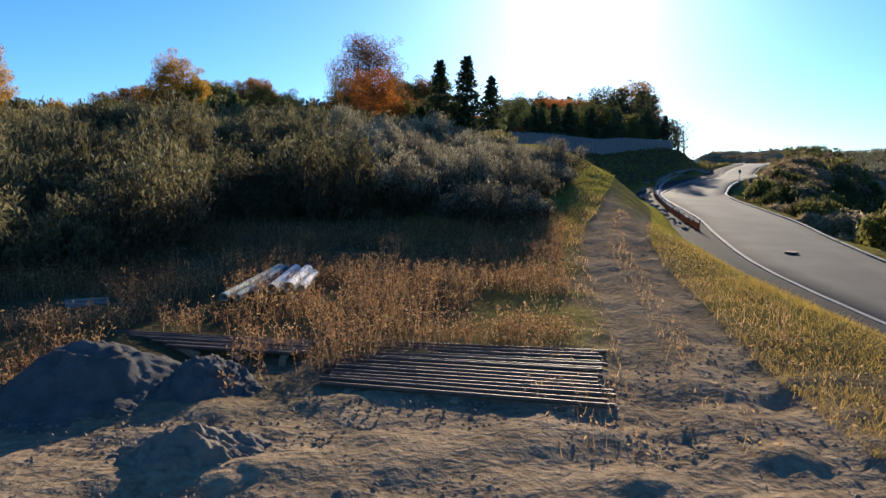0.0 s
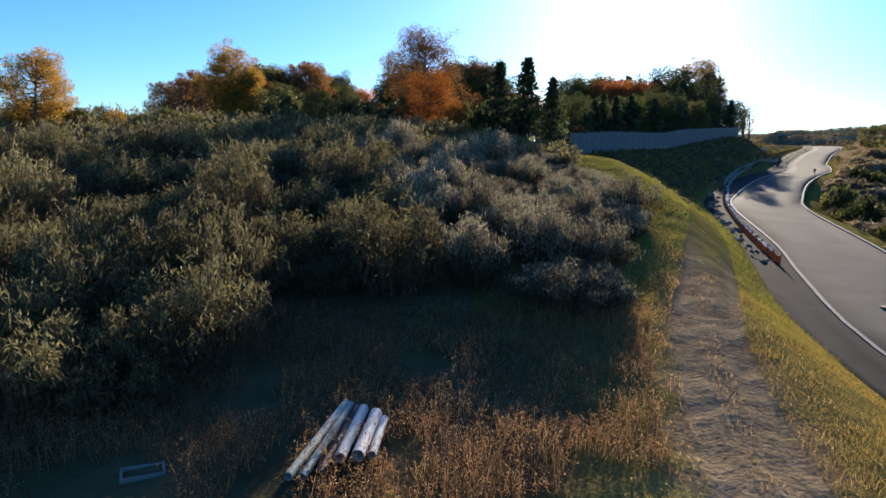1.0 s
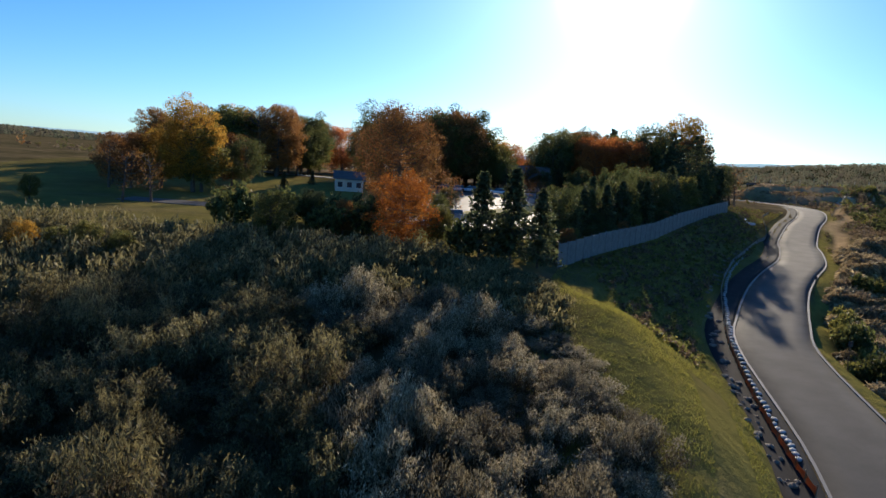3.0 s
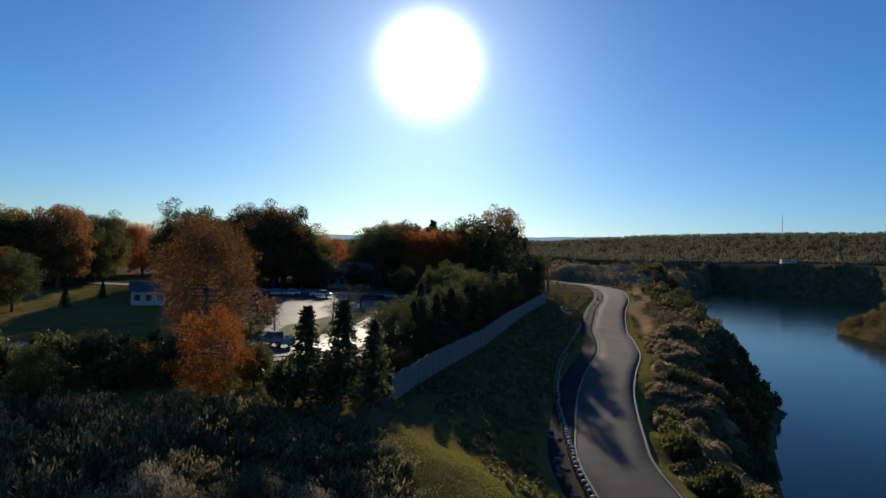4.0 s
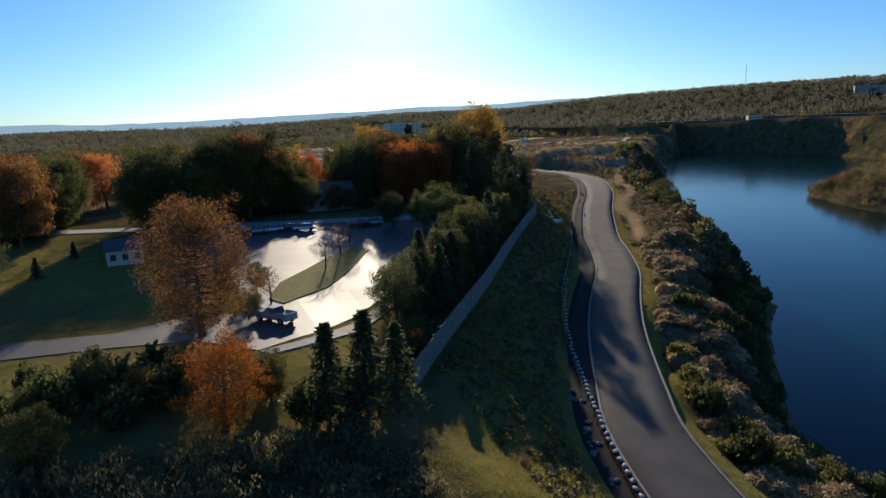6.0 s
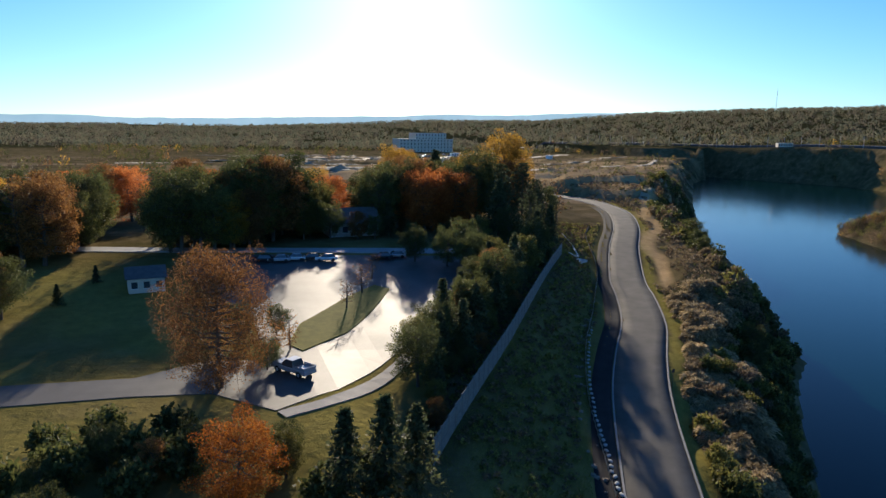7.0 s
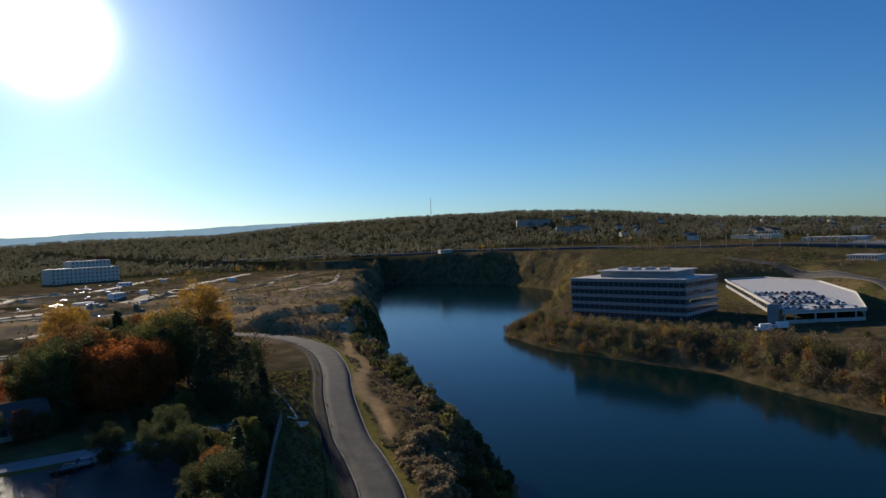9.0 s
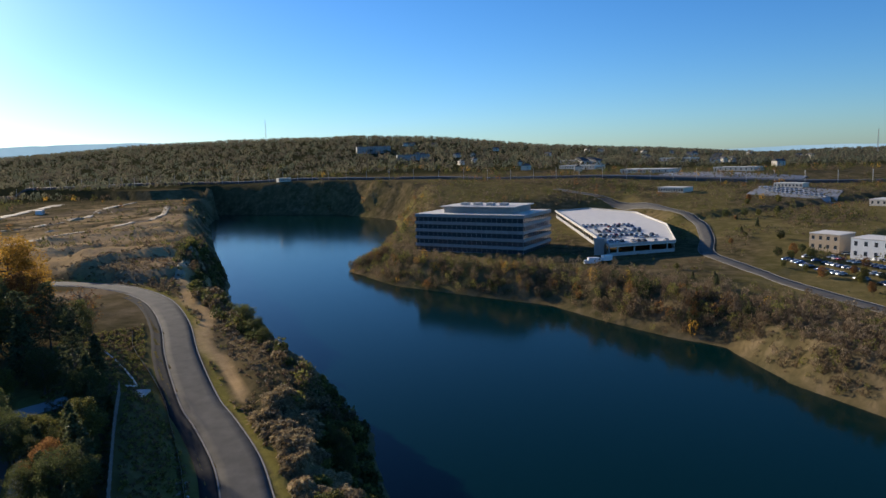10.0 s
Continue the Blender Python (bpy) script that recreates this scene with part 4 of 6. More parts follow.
# ---- brush on the berm and the bluff over the lake
BRUSH = {
    "hay": hay_mound("brush_mound", "matted lumpy mound of dry tan grass", 40, 4.0, 1.7),
    "hay_low": hay_mound("brush_mound", "low flattened mound of bleached dry grass", 43, 4.4, 1.1),
    "hay_tall": hay_mound("brush_mound", "tall tangled mound of dry tan reeds", 44, 3.6, 2.3),
    "tan": shrub("bush", "bare brown twiggy bush in dry grass", 45, 3.4, 1.9, "tan", 1100, 0.4, 0.13),
    "olive": shrub("bush", "olive-green leafy bush above the water", 41, 3.4, 2.6, "olive", 1200, 0.36, 0.2),
    "green": shrub("bush", "dark green bush on the lake bank", 42, 3.6, 3.4, "green", 1200, 0.38, 0.22),
}
first_brush = set()


def brush(kind, x, y, scale, stretch=1.0, group=""):
    m = at(x, y, rng.uniform(0, 360), scale, 0.12, stretch)
    ob = BRUSH[kind]
    if kind in first_brush:
        return copy_thing(ob, unscaled(ob, m))
    first_brush.add(kind)
    ob.matrix_basis = m
    return tagged(ob, group=group)


k = rng.integers(20, len(ROAD_LINE) - 12, 7000)
tan_ = ROAD_LINE[k + 1, :2] - ROAD_LINE[k, :2]
tan_ /= np.linalg.norm(tan_, axis=1, keepdims=True)
off = rng.uniform(7, 48, (7000, 1))
cand = ROAD_LINE[k, :2] + np.stack([tan_[:, 1], -tan_[:, 0]], 1) * off + tan_ * rng.uniform(-4, 4, (7000, 1))
cand = np.vstack([cand, np.stack([rng.uniform(120, 300, 2500), rng.uniform(150, 330, 2500)], 1)])
cand = np.vstack([cand, np.stack([rng.uniform(30, 125, 9000), rng.uniform(20, 140, 9000)], 1)])
dr, _ = along(ROAD_LINE, cand[:, 0], cand[:, 1])
ds, _ = along(NEAR_SHORE, cand[:, 0], cand[:, 1])
dpath, _ = along(DIRT_PATH, cand[:, 0], cand[:, 1])
ok = (dr > 7.2) & (ds < -2.5) & (np.abs(dpath) > 3.2) & (ds > np.where(cand[:, 1] > 132, -15, -46))
ok &= ~((cand[:, 1] > 132) & (cand[:, 1] < 225) & (ds < -15) & (dr < 34))
berm = cand[ok]
dsb = ds[ok]
order = np.argsort(np.hypot(berm[:, 0] - 40, berm[:, 1] - 70))
taken, extra = [], []
cells = {}
for i in order:
    (x, y), s = berm[i], dsb[i]
    gap = 1.9 if len(taken) < 290 else 1.75
    key = (int(x // 2.5), int(y // 2.5))
    if any((x - a) ** 2 + (y - b) ** 2 < gap * gap for p in (-1, 0, 1) for q in (-1, 0, 1) for a, b in cells.get((key[0] + p, key[1] + q), ())):
        continue
    cells.setdefault(key, []).append((x, y))
    (taken if len(taken) < 290 else extra).append((x, y, s))
for x, y, s in taken:
    low = s > -6.5
    pick = rng.uniform()
    if low:
        kind = "green" if pick < 0.6 else "olive"
    else:
        kind = "hay" if pick < 0.36 else "hay_low" if pick < 0.58 else "hay_tall" if pick < 0.7 else "tan" if pick < 0.84 else "olive" if pick < 0.95 else "green"
    brush(kind, x, y, rng.uniform(0.85, 1.3), rng.uniform(0.75, 1.1), "brush between road and lake")
for x, y in ((-14, 82), (-11, 85), (-8, 83), (-12, 89), (-6, 87), (-16, 87), (-9, 79), (-5, 81), (5, 74), (9, 75), (-19, 80)):
    brush("green", x, y, rng.uniform(1.1, 1.6), 0.9)
for x, y, tall in ((86.6, 115, 6.5), (84, 112, 5), (90, 120, 4.5), (70, 88, 4), (130, 168, 6), (137, 176, 7), (146, 190, 8), (155, 205, 8), (164, 222, 8), (176, 240, 9), (190, 258, 9)):
    plant("olive" if rng.uniform() < 0.4 else "oak", x, y, tall)


def woods(name, label, category, spots_, sizes, leaf, per, card, flat=0.9, upright=0.1):
    """Many far trees or bushes in one mesh: each a lump of leaf cards with a ragged outline."""
    out = []
    xs, ys = np.array(spots_).T
    zs = height(xs, ys)
    for x, y, z, s in zip(xs, ys, zs, sizes):
        d = rng.normal(size=(per, 3))
        d /= np.linalg.norm(d, axis=1, keepdims=True)
        c = d * rng.uniform(0.25, 1.0, (per, 1)) ** 0.5 * (s * 0.42, s * 0.42, s * 0.5 * flat) + (x, y, z + s * 0.45 * flat)
        out.append(cards(rng, c, card * s, card * s * (0.75 if upright < 0.3 else 0.45), upright, d * 0.3))
    return tagged(part(name, cards_mesh(name, np.concatenate(out), LEAF[leaf]), None), label, category, kind="stuff")


# the bushes past those counted singly
if extra:
    e = np.array(extra)
    coin = rng.uniform(0, 1, len(e))
    heap = [hay_blades(rng, 4.2 * g, 1.9 * g, 420, 0.95, 0.2) + (x, y, float(height(x, y)) - 0.1) for (x, y, s_), g in zip(e[(e[:, 2] < -12) & (coin < 0.7)], rng.uniform(0.8, 1.25, len(e)))]
    tagged(part("dry_grass", cards_mesh("dry_grass", np.concatenate(heap), LEAF["hay"]), None), "matted dry tan grass along the bluff", "grass", kind="stuff")
    for leaf, sel, big in (("tan", (e[:, 2] < -9) & (coin >= 0.8), 3.0), ("olive", (e[:, 2] >= -12) & (coin < 0.6) & (coin > 0.25), 4.6), ("green", (e[:, 2] >= -12) & (coin <= 0.25), 5.0)):
        if sel.any():
            word = {"hay": "dry tan", "tan": "withered brown", "olive": "olive-green", "green": "dark green"}[leaf]
            woods("bank_brush", f"{word} brush along the bluff", "brush", e[sel][:, :2], rng.uniform(2.2, big, sel.sum()), leaf, 230, 0.15, 0.75)

# woods of the opposite bank, peninsula and meadow
fs = fine_line([(x, y, 0) for x, y in FAR_SHORE[3:]], 30)


def bank_spots(n, lo, hi, a=0.0, b=1.0):
    k = (rng.uniform(a, b, n) * (len(fs) - 2)).astype(int)
    tan = fs[k + 1, :2] - fs[k, :2]
    tan /= np.linalg.norm(tan, axis=1, keepdims=True)
    side = np.stack([-tan[:, 1], tan[:, 0]], 1)
    return fs[k, :2] + side * rng.uniform(lo, hi, n)[:, None] + rng.normal(0, 1, (n, 2))


for leaf, n, label in (("drab", 800, "brown scrub woods on the opposite bank"), ("olive", 300, "olive scrub woods on the opposite bank"), ("tan", 900, "dry tan reeds and brush on the bank"), ("rust", 110, "rust-red scrub on the bank"), ("gold", 40, "yellowing scrub on the bank"), ("green", 280, "dark green bushes on the bank")):
    woods("bank_woods", label, "woods", bank_spots(n, 2.5, 22 if leaf != "tan" else 40, 0.0, 0.74), 1.4 + 4.0 * rng.uniform(0, 1, n) ** 1.8 * (1 if leaf != "tan" else 0.6), leaf, 110, 0.135, 1.15, 0.9)
for leaf, n, label in (("drab", 900, "low brown brush along the shore"), ("tan", 1000, "dry tan grass and brush along the shore"), ("olive", 260, "low olive bushes along the shore")):
    woods("shore_brush", label, "brush", bank_spots(n, 3.5, 48, 0.7, 1.0), 1.0 + 2.4 * rng.uniform(0, 1, n) ** 1.6, leaf, 60, 0.2, 0.9, 0.6)


def spread(n, x0, x1, y0, y1, keep):
    p = np.stack([rng.uniform(x0, x1, n), rng.uniform(y0, y1, n)], 1)
    return p[keep(p[:, 0], p[:, 1])]


def on_land(x, y):
    dn, _ = along(NEAR_SHORE, x, y)
    df, _ = along(FAR_SHORE, x, y)
    return ~((dn > -4) & (df > -4))


HIGHWAY = fine_line([(470, 1010, 0), (560, 930, 0), (625, 850, 0), (655, 700, 0), (668, 556, 0), (690, 372, 0), (690, 215, 0), (700, 80, 0), (730, -80, 0)], 6)


def hedgy(x, y):
    return on_land(x, y) & (value_noise(x / 55, y / 40, 41) > 0.25) & ~((x > 280) & (x < 560) & (y > 95) & (y < 260)) & (np.abs(along(HIGHWAY, x, y)[0]) > 22) & ~((x > -30) & (x < 0.75 * y) & (y < 640) & (value_noise(x / 20, y / 14, 42) < 0.45))


for leaf, n, label in (("olive", 1500, "hedges and copses between the fields"), ("drab", 1100, "brown autumn copses between the fields"), ("rust", 200, "rust-red autumn trees between the fields"), ("green", 700, "dark evergreen copses between the fields"), ("gold", 50, "yellow autumn trees between the fields")):
    p = spread(n * 2, -160, 900, 235, 1000, hedgy)[:n]
    p2 = spread(n, 260, 900, -160, 235, lambda x, y: hedgy(x, y) & (x > 330))[: n // 2]
    p = np.vstack([p, p2])
    woods("copse", label, "woods", p, rng.uniform(3.5, 8, len(p)), leaf, 34, 0.2, 1.0, 0.5)
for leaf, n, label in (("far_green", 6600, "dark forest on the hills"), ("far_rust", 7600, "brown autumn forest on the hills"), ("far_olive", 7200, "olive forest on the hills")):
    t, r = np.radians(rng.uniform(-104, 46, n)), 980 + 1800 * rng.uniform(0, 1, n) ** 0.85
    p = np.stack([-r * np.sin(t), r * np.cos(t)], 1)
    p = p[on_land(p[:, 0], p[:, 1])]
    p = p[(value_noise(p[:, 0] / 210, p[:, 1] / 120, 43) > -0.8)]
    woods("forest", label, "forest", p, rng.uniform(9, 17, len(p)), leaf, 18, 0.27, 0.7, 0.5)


def rough(x, y):
    d, _ = along(ROAD_LINE, x, y)
    return on_land(x, y) & (np.abs(d) > 9) & (value_noise(x / 26, y / 12, 47) > -0.25)


for leaf, n, label in (("olive", 700, "low olive scrub on the building land"), ("drab", 900, "brown weeds and scrub on the building land"), ("tan", 700, "dry grass tufts on the building land")):
    p = spread(n * 3, -170, 470, 226, 640, rough)[:n]
    woods("field_scrub", label, "scrub", p, rng.uniform(0.8, 2.3, len(p)), leaf, 16, 0.36, 0.6)


def notch(x, y):
    """The open hillside between the bend of the road, the path and the shore."""
    d, _ = along(ROAD_LINE, x, y)
    ds_, _ = along(NEAR_SHORE, x, y)
    dp_, _ = along(DIRT_PATH, x, y)
    return (d > 5.2) & (ds_ < -2) & (np.abs(dp_) > 2.0 + 1.0 * value_noise(x / 5, y / 5, 49)) & (d < 120)


for leaf, n, label in (("drab", 1300, "short brown grass and weeds by the bend"), ("tan", 1300, "dry grass tufts by the bend"), ("olive", 300, "low olive weeds by the bend")):
    p = spread(n * 6, 70, 230, 120, 290, notch)[:n]
    woods("hill_grass", label, "grass", p, rng.uniform(0.5, 1.5, len(p)), leaf, 14, 0.34, 0.55)
p = spread(9000, 90, 300, 126, 345, lambda x, y: notch(x, y) & (along(NEAR_SHORE, x, y)[0] > -17))
for leaf, sel, label in (("green", slice(0, None, 3), "dark green bushes on the bluff"), ("drab", slice(1, None, 3), "brown bushes on the bluff"), ("olive", slice(2, None, 3), "olive bushes on the bluff")):
    q = p[sel][:330]
    woods("bluff_bushes", label, "bushes", q, rng.uniform(1.8, 4.8, len(q)), leaf, 110, 0.15, 0.85)


def slope(x, y):
    """The bank left of the road, up to the fence and the bench."""
    d, _ = along(ROAD_LINE, x, y)
    return (d < -8) & (d > -27)


for leaf, n, label in (("olive", 2600, "rough olive grass on the shaded bank"), ("drab", 2400, "brown withered grass on the shaded bank")):
    p = spread(n * 6, 20, 110, 62, 200, lambda x, y: slope(x, y) & (np.abs(along(FENCE, x, y)[0]) > 0.8))[:n]
    woods("bank_tufts", label, "grass", p, rng.uniform(0.4, 1.1, len(p)), leaf, 16, 0.36, 0.6)


# ---- office building on the peninsula
def office():
    x0, y0, z0 = 312.0, 172.0, float(height(318, 205)) - 0.6
    root = thing("office_building", "long five-storey office block with pale bands and ribbon windows", "building", pose(x0, y0, z0))
    fl, n, L, W = 4.1, 5, 66.0, 40.0
    part("wall", boxes((0.9, 0.9, -1, W - 0.9, L - 0.9, n * fl)), SHINGLE, root, "dark recessed core wall")
    for k in range(n + 1):
        b = boxes((0, 0, k * fl - (0.9 if k else 1), W, L, k * fl + 0.75), bevel=0.05)
        part("spandrel", b, CLAD, root, "pale horizontal cladding band")
    for k in range(n):
        for nm, s in (("west", (0.5, 0.5, 0.62, L - 0.5)), ("south", (0.5, 0.5, W - 0.5, 0.62)), ("north", (0.5, L - 0.62, W - 0.5, L - 0.5)), ("east", (W - 0.62, 0.5, W - 0.5, L - 0.5))):
            w = part("window", boxes((s[0], s[1], k * fl + 0.76, s[2], s[3], (k + 1) * fl - 0.91)), GLASS_D, root, "ribbon of dark glass")
            if nm in ("west", "south"):
                run = L if nm == "west" else W
                one = boxes((0.38, 0, 0, 0.52, 0.12, fl - 1.67)) if nm == "west" else boxes((0, 0.38, 0, 0.12, 0.52, fl - 1.67))
                me = bpy.data.meshes.new("mullion")
                one.to_mesh(me)
                one.free()
                me.materials.append(CLAD)
                for q in range(int(run / 3)):
                    o = part("mullion", me, None, w)
                    o.matrix_basis = pose(0, 0.6 + q * 3.0, k * fl + 0.76) if nm == "west" else pose(0.6 + q * 3.0, 0, k * fl + 0.76)
    top = n * fl + 0.75
    part("roof", boxes((0.4, 0.4, top, W - 0.4, L - 0.4, top + 0.12)), ROOF, root, "pale flat roof")
    part("penthouse", boxes((9, 10, top + 0.12, W - 6, L - 14, top + 3.4), bevel=0.1), CLAD, root, "set-back plant storey")
    part("penthouse_roof", boxes((7.5, 8.5, top + 3.4, W - 4.5, L - 12.5, top + 3.9), bevel=0.1), ROOF, root)
    for q in range(4):
        part("roof_unit", boxes((14, 16 + 8 * q, top + 3.9, 18, 20 + 8 * q, top + 5.4), bevel=0.1), CONCRETE, root)


office()


def car(colour, label):
    root = thing("car", label, "car")
    bm = boxes((-0.88, -2.2, 0.32, 0.88, 2.2, 0.88), bevel=0.12)
    part("body", bm, CAR_M[colour], root)
    bm = bmesh.new()
    g = [bm.verts.new(p) for p in ((-0.8, -1.7, 0.86), (0.8, -1.7, 0.86), (0.8, 1.05, 0.86), (-0.8, 1.05, 0.86), (-0.62, -1.25, 1.42), (0.62, -1.25, 1.42), (0.62, 0.35, 1.42), (-0.62, 0.35, 1.42))]
    for q in ((0, 1, 5, 4), (1, 2, 6, 5), (2, 3, 7, 6), (3, 0, 4, 7), (4, 5, 6, 7)):
        bm.faces.new([g[i] for i in q])
    part("cabin", bm, GLASS_D, root, "tinted windows")
    part("roof", boxes((-0.6, -1.22, 1.42, 0.6, 0.32, 1.46)), CAR_M[colour], root)
    for x in (-0.8, 0.8):
        for y in (-1.35, 1.35):
            bm = bmesh.new()
            bmesh.ops.create_cone(bm, cap_ends=True, segments=10, radius1=0.33, radius2=0.33, depth=0.22)
            bmesh.ops.rotate(bm, verts=bm.verts, matrix=Matrix.Rotation(math.pi / 2, 3, "Y"))
            w = part("wheel", bm, RUBBER, root)
            w.location = (x, y, 0.33)
    return root


CARS = [car(c, f"{c} saloon car parked in a bay") for c in ("white", "silver", "black", "red", "blue")]
parked = set()


def park(x, y, turn, z=None, k=None):
    k = int(rng.integers(0, 5)) if k is None else k
    if k >= 3 and rng.uniform() < 0.6:
        k = int(rng.integers(0, 3))
    m = pose(x, y, float(height(x, y)) if z is None else z, 0, 0, turn)
    if k in parked:
        return copy_thing(CARS[k], m)
    parked.add(k)
    CARS[k].matrix_basis = m
    return CARS[k]


# ---- parking deck beside the office
def deck():
    root = thing("parking_deck", "pale concrete parking deck with parapet walls", "parking deck")
    out = [(314, 128), (341, 102), (420, 122), (500, 160), (530, 205), (502, 224), (420, 182)]
    zt, zb = 9.4, 1.5
    bm = bmesh.new()
    low = [bm.verts.new((x, y, zt - 0.5)) for x, y in out]
    up = [bm.verts.new((x, y, zt)) for x, y in out]
    bm.faces.new(up)
    bm.faces.new(low[::-1])
    for i in range(len(out)):
        j = (i + 1) % len(out)
        bm.faces.new((low[i], low[j], up[j], up[i]))
    part("slab", bm, ROOF, root, "sunlit pale deck slab")
    for i in range(len(out)):
        (ax, ay), (bx, by) = out[i], out[(i + 1) % len(out)]
        ln = math.hypot(bx - ax, by - ay)
        w = part("parapet", boxes((0, -0.15, 0, ln, 0.15, 1.1), bevel=0.03), CONCRETE, root)
        w.matrix_basis = pose(ax, ay, zt + 0.003, 0, 0, math.degrees(math.atan2(by - ay, bx - ax)))
        w = part("lower_wall", boxes((0.3, 0.4, zb, ln - 0.3, 0.7, zt - 3.2)), CONCRETE, root)
        w.matrix_basis = pose(ax, ay, 0, 0, 0, math.degrees(math.atan2(by - ay, bx - ax)))
        for q in range(int(ln / 8)):
            u = (q + 0.5) / int(ln / 8)
            c = part("column", boxes((-0.3, 0.3, zb, 0.3, 0.9, zt - 0.5)), CONCRETE, root)
            c.matrix_basis = pose(ax + (bx - ax) * u, ay + (by - ay) * u, 0, 0, 0, math.degrees(math.atan2(by - ay, bx - ax)))
    part("stair_tower", boxes((318, 132, zb, 323, 137, zt + 3.2), bevel=0.1), CLAD, root, "pale stair tower")
    for r in range(7):
        for q in range(11):
            if rng.uniform() < 0.8:
                u, w = 14 + r * 13 + (r % 2) * 4, -13 + q * 2.8
                park(325 + 0.883 * u - 0.469 * w, 112 + 0.469 * u + 0.883 * w, 118 if r % 2 else 298, zt + 0.004)


deck()

# ---- the street and the full car park on the far side
FAR_ROAD = fine_line([(180, -60, 0), (215, -5, 0), (250, 25, 0), (285, 52, 0), (318, 76, 0), (345, 88, 0), (400, 96, 0), (470, 118, 0), (560, 190, 0), (600, 260, 0)], 6)
tagged(part("far_street", strip("far_street", FAR_ROAD, (-3.6, -1.2, 1.2, 3.6), ASPHALT, 0.25), ASPHALT), "grey street along the opposite shore", "street", kind="structure")
for off, nm in ((-3.9, "far_kerb_a"), (3.65, "far_kerb_b")):
    tagged(part(nm, strip(nm, FAR_ROAD, (off, off + 0.22), KERB, 0.36), KERB), "pale kerb of the far street", "kerb", kind="structure")
for r in range(6):
    for q in range(22):
        if rng.uniform() < 0.8:
            park(282 + r * 9 + q * 2.2, 12 + q * 1.9 - r * 8, 40 + (r % 2) * 180)


def block(name, label, category, x, y, w, l, tall, turn, wall, roof, floors=2, bays=6, gable=0.0, sink=0.5):
    """A plain house or block: walls, a roof, and a window with its frame in every bay."""
    root = thing(name, label, category, pose(x, y, float(height(x, y)) - 0.1, 0, 0, turn))
    part("wall", boxes((-w / 2, -l / 2, -sink, w / 2, l / 2, tall)), wall, root)
    if gable:
        bm = bmesh.new()
        o = 0.4
        a = [bm.verts.new(p) for p in ((-w / 2 - o, -l / 2 - o, tall), (w / 2 + o, -l / 2 - o, tall), (w / 2 + o, l / 2 + o, tall), (-w / 2 - o, l / 2 + o, tall), (-w / 2 - o, 0, tall + gable), (w / 2 + o, 0, tall + gable))]
        for q in ((0, 1, 5, 4), (2, 3, 4, 5), (1, 2, 5), (3, 0, 4), (3, 2, 1, 0)):
            bm.faces.new([a[i] for i in q])
        part("roof", bm, roof, root, "pitched dark roof" if roof is SHINGLE else "")
    else:
        part("roof", boxes((-w / 2 - 0.2, -l / 2 - 0.2, tall, w / 2 + 0.2, l / 2 + 0.2, tall + 0.4), bevel=0.05), roof, root)
    fh = tall / floors
    for s in (-1, 1):
        for k in range(floors):
            for q in range(bays):
                cx = -w / 2 + w * (q + 0.5) / bays
                ww, wh = min(1.4, w / bays * 0.5), fh * 0.45
                yy = s * (l / 2 + 0.03)
                p_ = part("window", boxes((cx - ww / 2, min(yy, yy - s * 0.1), k * fh + fh * 0.32, cx + ww / 2, max(yy, yy - s * 0.1), k * fh + fh * 0.32 + wh)), GLASS_D, root)
                part("frame", boxes((cx - ww / 2 - 0.08, min(yy, yy + s * 0.05), k * fh + fh * 0.32 - 0.1, cx + ww / 2 + 0.08, max(yy, yy + s * 0.05), k * fh + fh * 0.32 - 0.002)), PAINT_W, p_)
    return root


block("house", "low white house with dark roof behind trees", "house", -12.6, 143.4, 5.4, 5, 2.3, 8, CREAM, SHINGLE, 1, 3, 1.6)
block("house", "pale house with a steep dark roof beyond the street", "house", 30, 186, 12, 8, 3.2, 4, CLAD, SHINGLE, 1, 5, 3.4)
block("apartment_building", "pale four-storey block under construction", "building", 264, 860, 76, 22, 17, 8, CREAM, ROOF, 4, 16)
block("apartment_building", "pale stepped upper wing of the block under construction", "building", 280, 890, 46, 20, 24, 8, CREAM, ROOF, 5, 10)
block("warehouse", "small white building near the far cliff", "building", 640, 640, 16, 10, 4.5, -30, CREAM, ROOF, 1, 6)
block("shop", "white and tan two-storey commercial building", "building", 345, 8, 34, 16, 9, 62, PAINT_W, ROOF, 2, 8)
block("shop", "tan commercial annexe with flat roof", "building", 362, 34, 14, 14, 8, 62, BRICK_T, ROOF, 2, 4)
block("apartment_building", "distant grey apartment block on the slope", "building", 1150, 860, 70, 20, 14, -48, CLAD, SHINGLE, 4, 14)
block("apartment_building", "distant grey apartment block by the highway", "building", 1050, 700, 60, 18, 10, -50, CLAD, SHINGLE, 3, 12)
block("warehouse", "long low pale warehouse far behind the fields", "building", 900, 330, 60, 24, 5, 70, CREAM, ROOF, 1, 14)
block("warehouse", "long low pale warehouse by the far meadow", "building", 600, 150, 24, 16, 4, 70, CREAM, ROOF, 1, 10)
for k, (x, y) in enumerate(((250, 700), (300, 720), (140, 480), (175, 520), (420, 980), (330, 640), (210, 560))):
    block("site_hut", "small white site cabin on the building land", "hut", x, y, 12, 5, 3.2, 10 * k, PAINT_W, ROOF, 1, 4)

